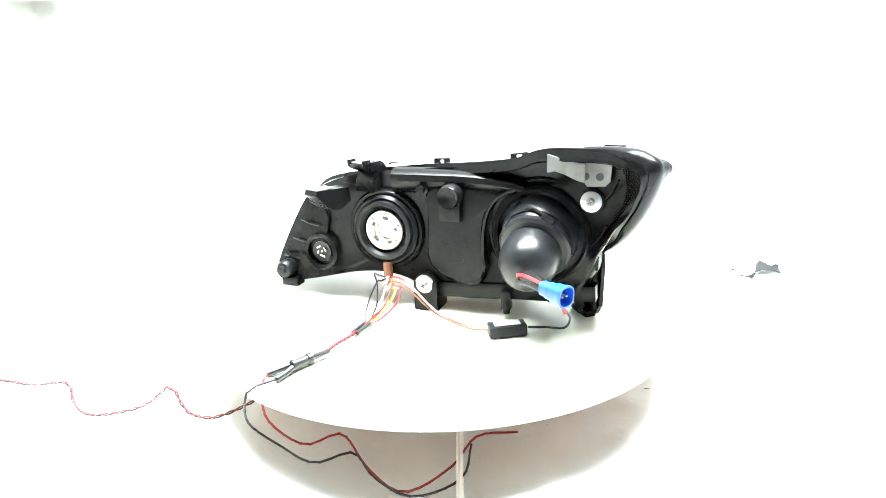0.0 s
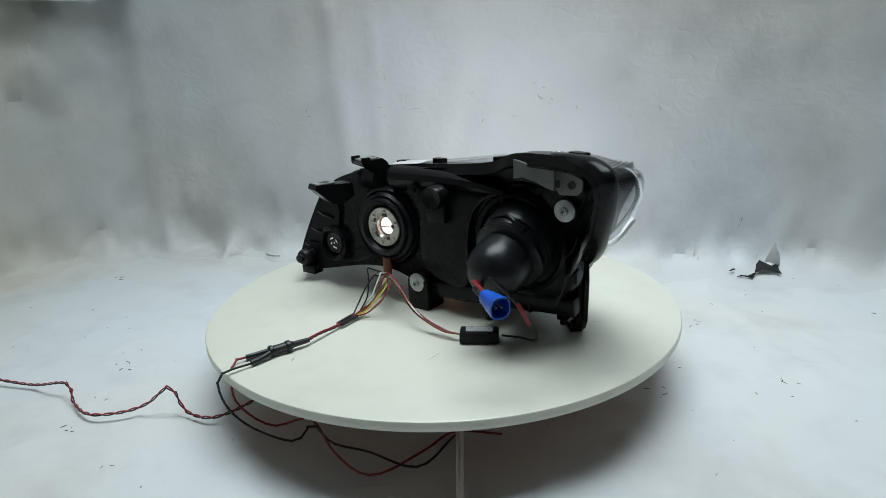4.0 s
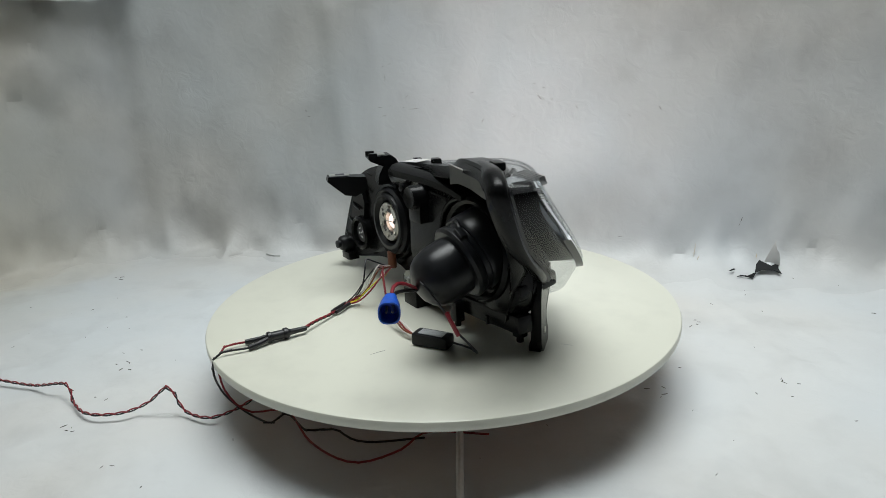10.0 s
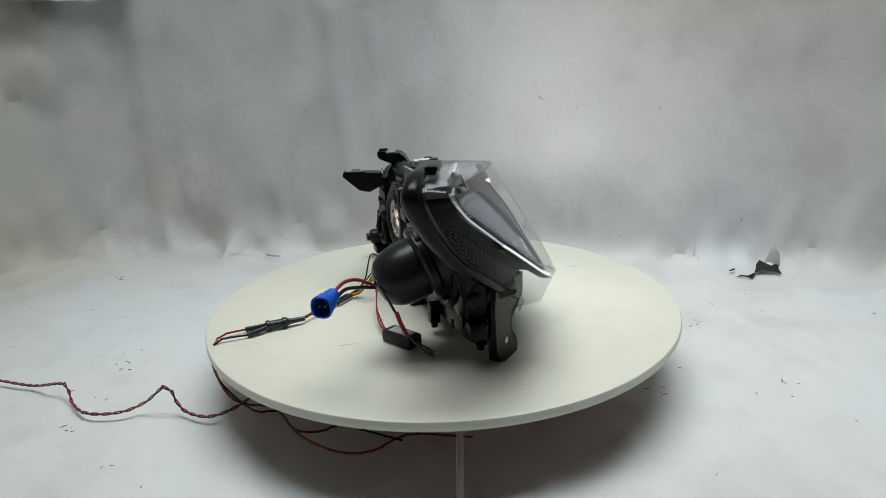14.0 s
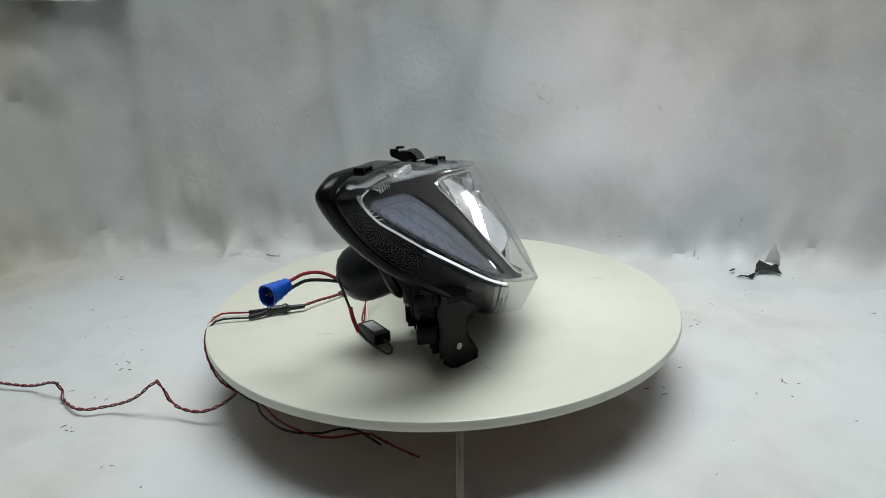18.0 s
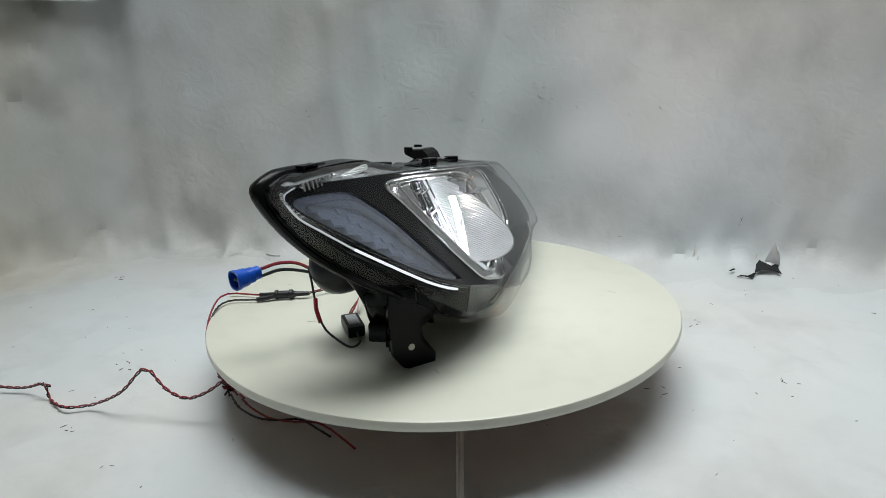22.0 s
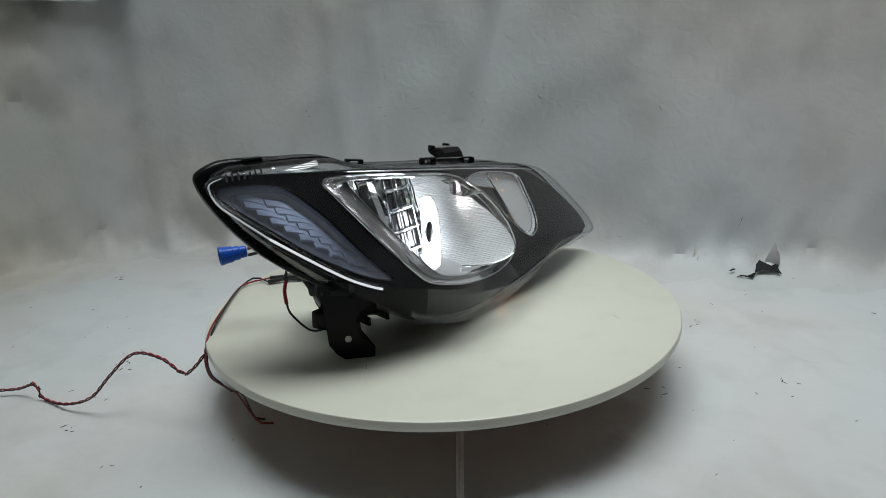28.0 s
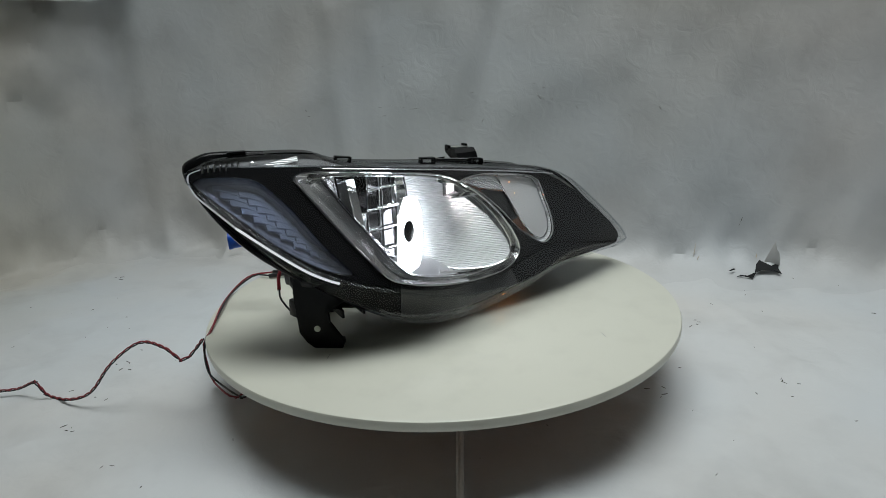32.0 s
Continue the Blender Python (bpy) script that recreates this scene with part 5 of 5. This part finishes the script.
# ---- cables that trail off the turning board ----
FLOOR_CABLE = {
    0: [(-0.617, -0.012, -0.084), (-0.543, -0.036, -0.084), (-0.476, -0.070, -0.066), (-0.462, -0.087, -0.084), (-0.426, -0.119, -0.084), (-0.387, -0.114, -0.084), (-0.358, -0.112, -0.076), (-0.329, -0.109, -0.056), (-0.311, -0.119, -0.084), (-0.275, -0.137, -0.084), (-0.250, -0.121, -0.084), (-0.232, -0.099, -0.084)],
    13: [(-0.617, -0.012, -0.084), (-0.541, -0.039, -0.084), (-0.476, -0.073, -0.066), (-0.466, -0.083, -0.084), (-0.431, -0.116, -0.084), (-0.388, -0.119, -0.084), (-0.359, -0.109, -0.076), (-0.332, -0.109, -0.056), (-0.316, -0.116, -0.084), (-0.278, -0.137, -0.084), (-0.253, -0.121, -0.084), (-0.238, -0.097, -0.084)],
    19: [(-0.608, -0.025, -0.084), (-0.547, -0.040, -0.084), (-0.493, -0.067, -0.066), (-0.484, -0.076, -0.084), (-0.448, -0.104, -0.084), (-0.413, -0.096, -0.084), (-0.373, -0.110, -0.066), (-0.346, -0.109, -0.046), (-0.330, -0.117, -0.071), (-0.294, -0.133, -0.076), (-0.265, -0.137, -0.066), (-0.241, -0.144, -0.046)],
    23: [(-0.600, -0.038, -0.084), (-0.552, -0.045, -0.084), (-0.508, -0.070, -0.066), (-0.506, -0.071, -0.084), (-0.471, -0.098, -0.084), (-0.439, -0.093, -0.084), (-0.390, -0.112, -0.056), (-0.358, -0.111, -0.026), (-0.331, -0.121, -0.046), (-0.306, -0.130, -0.056), (-0.279, -0.136, -0.046), (-0.258, -0.139, -0.031)],
    28: [(-0.592, -0.049, -0.084), (-0.557, -0.047, -0.084), (-0.516, -0.070, -0.066), (-0.511, -0.071, -0.084), (-0.472, -0.091, -0.084), (-0.431, -0.102, -0.071), (-0.401, -0.104, -0.041), (-0.371, -0.099, -0.016), (-0.331, -0.115, -0.016), (-0.303, -0.127, -0.031), (-0.287, -0.131, -0.021), (-0.274, -0.131, -0.006)],
    32: [(-0.590, -0.052, -0.084), (-0.557, -0.047, -0.084), (-0.519, -0.065, -0.066), (-0.511, -0.063, -0.084), (-0.474, -0.080, -0.084), (-0.438, -0.088, -0.071), (-0.409, -0.084, -0.036), (-0.372, -0.079, -0.011), (-0.335, -0.096, -0.011), (-0.312, -0.103, -0.026), (-0.299, -0.099, -0.016), (-0.283, -0.108, 0.002)],
}
RED_LEAD = {
    0: [(-0.179, -0.186, 0.004), (-0.185, -0.210, 0.004), (-0.186, -0.223, -0.012), (-0.185, -0.209, -0.050), (-0.154, -0.199, -0.084), (-0.117, -0.182, -0.084), (-0.082, -0.245, -0.084), (-0.044, -0.284, -0.084), (0.002, -0.248, -0.084), (0.031, -0.197, -0.084), (0.074, -0.192, -0.084)],
    2: [(-0.206, -0.162, 0.004), (-0.215, -0.186, 0.004), (-0.215, -0.204, -0.012), (-0.212, -0.191, -0.050), (-0.178, -0.174, -0.084), (-0.139, -0.162, -0.084), (-0.102, -0.227, -0.084), (-0.064, -0.265, -0.084), (-0.014, -0.219, -0.084), (0.014, -0.187, -0.084), (0.062, -0.194, -0.084)],
    6: [(-0.233, -0.129, 0.004), (-0.238, -0.160, 0.004), (-0.241, -0.165, -0.012), (-0.247, -0.148, -0.050), (-0.220, -0.144, -0.084), (-0.176, -0.135, -0.084), (-0.134, -0.210, -0.084), (-0.089, -0.248, -0.084), (-0.036, -0.217, -0.084), (-0.001, -0.186, -0.084), (0.052, -0.195, -0.084)],
    13: [(-0.244, -0.078, 0.004), (-0.258, -0.119, 0.004), (-0.262, -0.137, -0.012), (-0.257, -0.133, -0.050), (-0.245, -0.114, -0.084), (-0.199, -0.125, -0.084), (-0.156, -0.188, -0.084), (-0.103, -0.225, -0.084), (-0.062, -0.216, -0.084), (-0.039, -0.184, -0.084), (0.037, -0.193, -0.084)],
    19: [(-0.269, 0.009, 0.004), (-0.292, -0.023, 0.004), (-0.300, -0.057, -0.012), (-0.290, -0.075, -0.050), (-0.272, -0.068, -0.084), (-0.230, -0.106, -0.084), (-0.197, -0.146, -0.084), (-0.145, -0.179, -0.084), (-0.096, -0.176, -0.084), (-0.069, -0.210, -0.084), (-0.046, -0.235, -0.084)],
    23: [(-0.274, 0.070, 0.004), (-0.304, 0.051, 0.004), (-0.297, -0.031, 0.004), (-0.291, -0.074, -0.012), (-0.278, -0.090, -0.050), (-0.288, -0.052, -0.084), (-0.256, -0.097, -0.084), (-0.224, -0.132, -0.084), (-0.197, -0.146, -0.084), (-0.163, -0.148, -0.084), (-0.117, -0.202, -0.084)],
    28: [(-0.260, 0.132, 0.004), (-0.286, 0.072, 0.004), (-0.287, -0.003, 0.004), (-0.281, -0.085, 0.004), (-0.277, -0.122, -0.012), (-0.285, -0.098, -0.050), (-0.286, -0.060, -0.084), (-0.261, -0.083, -0.084), (-0.230, -0.131, -0.084), (-0.212, -0.153, -0.084), (-0.200, -0.154, -0.084)],
    32: [(-0.267, 0.159, 0.004), (-0.288, 0.109, 0.004), (-0.294, 0.017, 0.004), (-0.281, -0.077, 0.004), (-0.289, -0.091, -0.012), (-0.295, -0.074, -0.050), (-0.304, -0.044, -0.084), (-0.281, -0.075, -0.084), (-0.265, -0.090, -0.084), (-0.255, -0.091, -0.084), (-0.254, -0.084, -0.084)],
}
BLACK_LEAD = {
    0: [(-0.179, -0.216, 0.004), (-0.193, -0.234, 0.004), (-0.198, -0.241, -0.012), (-0.204, -0.213, -0.050), (-0.181, -0.199, -0.084), (-0.139, -0.232, -0.084), (-0.101, -0.217, -0.084), (-0.075, -0.259, -0.084), (-0.036, -0.291, -0.084), (0.011, -0.267, -0.084), (0.024, -0.212, -0.084)],
    2: [(-0.206, -0.192, 0.004), (-0.221, -0.215, 0.004), (-0.226, -0.215, -0.012), (-0.221, -0.202, -0.050), (-0.200, -0.185, -0.084), (-0.153, -0.205, -0.084), (-0.127, -0.180, -0.084), (-0.103, -0.223, -0.084), (-0.054, -0.264, -0.084), (-0.009, -0.248, -0.084), (0.016, -0.195, -0.084)],
    6: [(-0.225, -0.158, 0.004), (-0.241, -0.183, 0.004), (-0.245, -0.190, -0.012), (-0.245, -0.166, -0.050), (-0.228, -0.149, -0.084), (-0.180, -0.178, -0.084), (-0.179, -0.142, -0.084), (-0.146, -0.173, -0.084), (-0.115, -0.169, -0.084), (-0.054, -0.244, -0.084), (-0.003, -0.194, -0.084)],
    13: [(-0.235, -0.114, 0.004), (-0.256, -0.129, 0.004), (-0.263, -0.137, -0.012), (-0.265, -0.119, -0.050), (-0.252, -0.104, -0.084), (-0.219, -0.135, -0.084), (-0.195, -0.128, -0.084), (-0.166, -0.171, -0.084), (-0.134, -0.173, -0.084), (-0.122, -0.163, -0.084), (-0.045, -0.197, -0.084)],
    19: [(-0.257, -0.032, 0.004), (-0.286, -0.042, 0.004), (-0.299, -0.057, -0.012), (-0.298, -0.059, -0.050), (-0.278, -0.061, -0.084), (-0.235, -0.102, -0.084), (-0.224, -0.132, -0.084), (-0.185, -0.169, -0.084), (-0.145, -0.179, -0.084), (-0.109, -0.172, -0.084), (-0.081, -0.205, -0.084)],
    23: [(-0.259, 0.035, 0.004), (-0.289, 0.027, 0.004), (-0.296, -0.012, 0.004), (-0.293, -0.065, -0.012), (-0.285, -0.076, -0.050), (-0.286, -0.060, -0.084), (-0.268, -0.096, -0.084), (-0.234, -0.131, -0.084), (-0.211, -0.139, -0.084), (-0.185, -0.144, -0.084), (-0.145, -0.179, -0.084)],
    28: [(-0.236, 0.102, 0.004), (-0.278, 0.102, 0.004), (-0.288, 0.050, 0.004), (-0.281, -0.060, 0.004), (-0.277, -0.114, -0.012), (-0.287, -0.090, -0.050), (-0.292, -0.052, -0.084), (-0.270, -0.076, -0.084), (-0.254, -0.084, -0.084), (-0.225, -0.138, -0.084), (-0.211, -0.145, -0.084)],
    32: [(-0.241, 0.123, 0.004), (-0.281, 0.113, 0.004), (-0.293, 0.039, 0.004), (-0.283, -0.063, 0.004), (-0.287, -0.094, -0.012), (-0.293, -0.082, -0.050), (-0.299, -0.046, -0.084), (-0.277, -0.070, -0.084), (-0.264, -0.083, -0.084), (-0.249, -0.095, -0.084), (-0.245, -0.090, -0.084)],
}
CONN = {0: [(-0.151, -0.185, 0.007), (-0.128, -0.163, 0.007)], 2: [(-0.172, -0.165, 0.007), (-0.150, -0.146, 0.007)], 6: [(-0.191, -0.135, 0.007), (-0.166, -0.122, 0.007)], 9: [(-0.191, -0.121, 0.007), (-0.165, -0.106, 0.007)], 13: [(-0.199, -0.092, 0.007), (-0.168, -0.077, 0.007)], 19: [(-0.213, -0.022, 0.007), (-0.176, -0.015, 0.007)], 23: [(-0.215, 0.033, 0.007), (-0.177, 0.031, 0.007)], 28: [(-0.217, 0.092, 0.007), (-0.184, 0.093, 0.007)], 32: [(-0.221, 0.113, 0.007), (-0.186, 0.108, 0.007)]}


def state_at(states, t):
    """Control points of a cable at a time, between its known states."""
    ts = sorted(states)
    for a, b in zip(ts, ts[1:]):
        if t <= b:
            k = min(1.0, max(0.0, (t - a) / (b - a)))
            return [Vector(p).lerp(Vector(q), k) for p, q in zip(states[a], states[b])]
    return [Vector(p) for p in states[ts[-1]]]


def resample(pts, n):
    path = spline(pts, 10)
    d = [0.0]
    for a, b in zip(path, path[1:]):
        d.append(d[-1] + (b - a).length)
    out, j = [], 0
    for i in range(n + 1):
        want = d[-1] * i / n
        while j < len(path) - 2 and d[j + 1] < want:
            j += 1
        k = (want - d[j]) / max(1e-9, d[j + 1] - d[j])
        out.append(path[j].lerp(path[j + 1], min(1.0, max(0.0, k))))
    return out


def align(a, b):
    z = (b - a).normalized()
    x, y, z = frame_of(z)
    m = Matrix((x, y, z)).transposed().to_4x4()
    m.translation = (a + b) / 2
    return m


TIMES = [0, 1, 2, 3, 4, 6, 7.5, 9, 11, 13, 15, 17, 19, 21, 23, 25, 26.5, 28, 30, 32]


def piece_mesh(kind, length):
    bm = bmesh.new()
    l = length / 2
    if kind == "sleeve":
        for x in (-0.0032, 0.0032):
            tube([(x, 0, -l), (x, 0.0004, 0), (x, 0, l)], 0.0023, 8, 1, bm)
    elif kind == "pair":
        for s in (0, 1):
            pts = [Vector((math.cos(math.pi * (s + u)) * 0.0012, math.sin(math.pi * (s + u)) * 0.0012, -l + 2 * l * u)) for u in (0, 0.25, 0.5, 0.75, 1.0)]
            tube(pts, 0.00095, 6, 1, bm)
    else:
        tube([(0, 0, -l), (0, 0, 0), (0, 0, l)], 0.00125, 7, 1, bm)
    return bm


CHAINS = []


def from_crimp(states, side):
    """The same cable, starting at one of the connector's crimp sleeves."""
    out = {}
    for t in TIMES:
        a, b = state_at(CONN, t)
        d = (b - a).normalized()
        pts = state_at(states, t)
        start = a - d * 0.035 + Vector((-d.y, d.x, 0)) * (0.009 * side)
        start.z = 0.004
        out[t] = [start] + pts[1:]
    return out


def cable(name, label, states, n, kind, mats, sleeves=()):
    """A bending cable, as a chain of short rigid pieces."""
    own = tagged(new(name), label, "cable")
    longest = max(sum((b - a).length for a, b in zip(p, p[1:])) / n for p in (resample(state_at(states, t), n) for t in TIMES))
    pieces = []
    for i in range(n):
        bm = piece_mesh("sleeve" if i in sleeves else kind, longest * 1.12)
        ob = part("wire_piece", bm, mats[0], own)
        if i in sleeves:
            ob.data.materials[0] = M_BLKW
        elif kind == "pair":
            ob.data.materials.append(mats[1])
            half = len(ob.data.polygons) // 2
            for f in ob.data.polygons:
                f.material_index = 0 if f.index < half else 1
        pieces.append(ob)
    CHAINS.append((states, n, pieces))
    return own


def lead_states():
    """From the plug-in connector to the wires that hang below the headlight."""
    out = {}
    for t in TIMES:
        c = state_at(CONN, t)
        m = pose(0, 0, 0, 0, 0, LAMP_TURN - turn_at(t))
        end, low = m @ Vector((-0.010, -0.108, 0.014)), m @ Vector((-0.013, -0.122, 0.006))
        a = c[0] + (c[1] - c[0]).normalized() * 0.030
        mid = a.lerp(low, 0.55)
        mid.z = 0.005
        out[t] = [a, a.lerp(mid, 0.5) + Vector((0, 0, 0.001)), mid, low, end]
    return out


def connector():
    own = tagged(new("cable_connector"), "black inline cable connector lying on the turntable", "connector")
    x = (1, 0, 0)
    part("shell", lathe([(0.0, -0.013), (0.0055, -0.013), (0.0065, -0.012), (0.0065, -0.009), (0.0052, -0.008), (0.0052, 0.006), (0.0065, 0.007), (0.0065, 0.011), (0.0045, 0.013), (0.0035, 0.016), (0.0028, 0.034), (0.0, 0.034)], (0, 0, 0), x, 18), M_BLKW, own)
    for dy in (-0.006, 0.006):
        part("crimp", tube([(-0.010, dy * 0.4, 0), (-0.022, dy, -0.002), (-0.036, dy * 1.5, -0.003)], 0.0032, 8, 3), M_BLKW, own, "black crimp sleeve")
    return own


# ---- small marks, tears and the power cord ----


def floor_details():
    rnd = random.Random(11)
    bm = bmesh.new()

    def mark(x, y, l, w, a):
        pts = [(-l / 2, 0), (-l * 0.1, w * rnd.uniform(0.3, 1)), (l / 2, rnd.uniform(-w, w)), (l * 0.1, -w * rnd.uniform(0.3, 1))]
        slab(pts, 0.0006, pose(x, y, FLOOR_Z + 0.004, 0, 0, a), bm)
    for x, y in ((-0.630, 0.399), (-0.440, 0.011), (-0.436, -0.142), (0.417, -0.105), (0.372, 0.075), (0.254, -0.119)):
        for i in range(4):
            mark(x + rnd.uniform(-0.012, 0.012), y + rnd.uniform(-0.012, 0.012), rnd.uniform(0.003, 0.009), 0.0008, rnd.uniform(0, 180))
    for i in range(120):
        x, y = rnd.uniform(-0.8, 0.95), rnd.uniform(-0.35, 0.30)
        if math.hypot(x, y) > 0.2:
            mark(x, y, rnd.uniform(0.001, 0.007), rnd.uniform(0.0003, 0.0007), rnd.uniform(0, 180))
    tagged(part("scuff_marks", bm, M_MARK, smooth=False), "dark scuffs and specks on the white sheet", "marks", kind="stuff")
    tear = tagged(new("torn_hole"), "torn dark hole in the white sheet with a lifted flap", "tear")
    tear.matrix_world = pose(0.579, 0.263, FLOOR_Z + 0.012, 24, 0, -13)
    part("gap", slab([(-0.0253, -0.0068), (-0.0198, 0.015), (-0.0126, 0.0266), (-0.006, 0.0207), (0.005, 0.012), (0.0116, 0.0108), (0.020, 0.022), (0.0145, 0.006), (0.0184, -0.0086), (0.007, 0.0), (-0.0135, 0.0)], 0.001, pose(0, 0, 0.0015)), M_HOLE, tear, "dark gap", False)
    part("crack", slab([(-0.057, -0.019), (-0.0506, -0.0144), (-0.041, -0.0153), (-0.033, -0.0208), (-0.0253, -0.0068), (-0.0235, -0.0081), (-0.032, -0.0228), (-0.039, -0.0186), (-0.049, -0.0168)], 0.001, pose(0, 0, 0.0015)), M_HOLE, tear, "thin dark crack", False)
    part("crack", slab([(-0.0677, -0.0032), (-0.059, 0.002), (-0.0564, 0.0008), (-0.0641, -0.0042)], 0.001, pose(0, 0, 0.0015)), M_HOLE, tear, "thin dark crack", False)
    flap = []
    for v in (0, 0.25, 0.5, 0.75, 1.0):
        lo, hi = -0.006 + 0.014 * v, 0.019 - 0.002 * v - 0.008 * v ** 3
        flap.append([Vector((lo + (hi - lo) * u, 0.021 - 0.007 * u + 0.010 * v - 0.004 * v * u, 0.003 + (0.042 - 0.012 * u) * v + 0.002 * math.sin(5 * u + 3 * v))) for u in (0, 0.2, 0.4, 0.6, 0.8, 1.0)])
    part("flap", loft(flap, None, (False, False), False), M_SHEET, tear, "lifted white flap")
    cord = tagged(new("power_cord"), "flat white power cord running out from under the turntable", "cord")
    part("cord", tube([(0.012, -0.090, FLOOR_Z + 0.008), (0.013, -0.176, FLOOR_Z + 0.006), (0.010, -0.252, FLOOR_Z + 0.005), (0.008, -0.329, FLOOR_Z + 0.005), (0.006, -0.5, FLOOR_Z + 0.005)], 0.0040, 10, 6), M_CORD, cord)
    part("strain_relief", box(0.022, 0.020, 0.012, pose(0.013, -0.155, FLOOR_Z + 0.008), 0.003), M_CORD, cord)


room()
backdrop()
table = turntable()
lamp = headlight()
plug_in = connector()
cable("floor_cable", "twisted red and black cable lying loose on the white sheet", FLOOR_CABLE, 34, "pair", (M_REDW, M_BLKW))
cable("red_cable", "thin red cable looping off the turntable", from_crimp(RED_LEAD, 1), 40, "single", (M_REDW,))
cable("black_cable", "thin black cable looping off the turntable", from_crimp(BLACK_LEAD, -1), 40, "single", (M_BLKW,))
cable("lead_cable", "twisted red and black lead to the headlight", lead_states(), 14, "pair", (M_REDW, M_BLKW), (8, 9, 10))
floor_details()


def motions():
    for ob, base in ((table, 0.0), (lamp, LAMP_TURN)):
        walk(ob, [(t, pose(0, 0, 0, 0, 0, base - a)) for t, a in TURN])
    rows = []
    for t in TIMES:
        a, b = state_at(CONN, t)
        d = b - a
        rows.append((t, pose(a.x, a.y, a.z, 0, 0, math.degrees(math.atan2(d.y, d.x)))))
    walk(plug_in, rows)
    for states, n, pieces in CHAINS:
        path = {t: resample(state_at(states, t), n) for t in TIMES}
        for i, ob in enumerate(pieces):
            walk(ob, [(t, align(path[t][i], path[t][i + 1])) for t in TIMES])


motions()
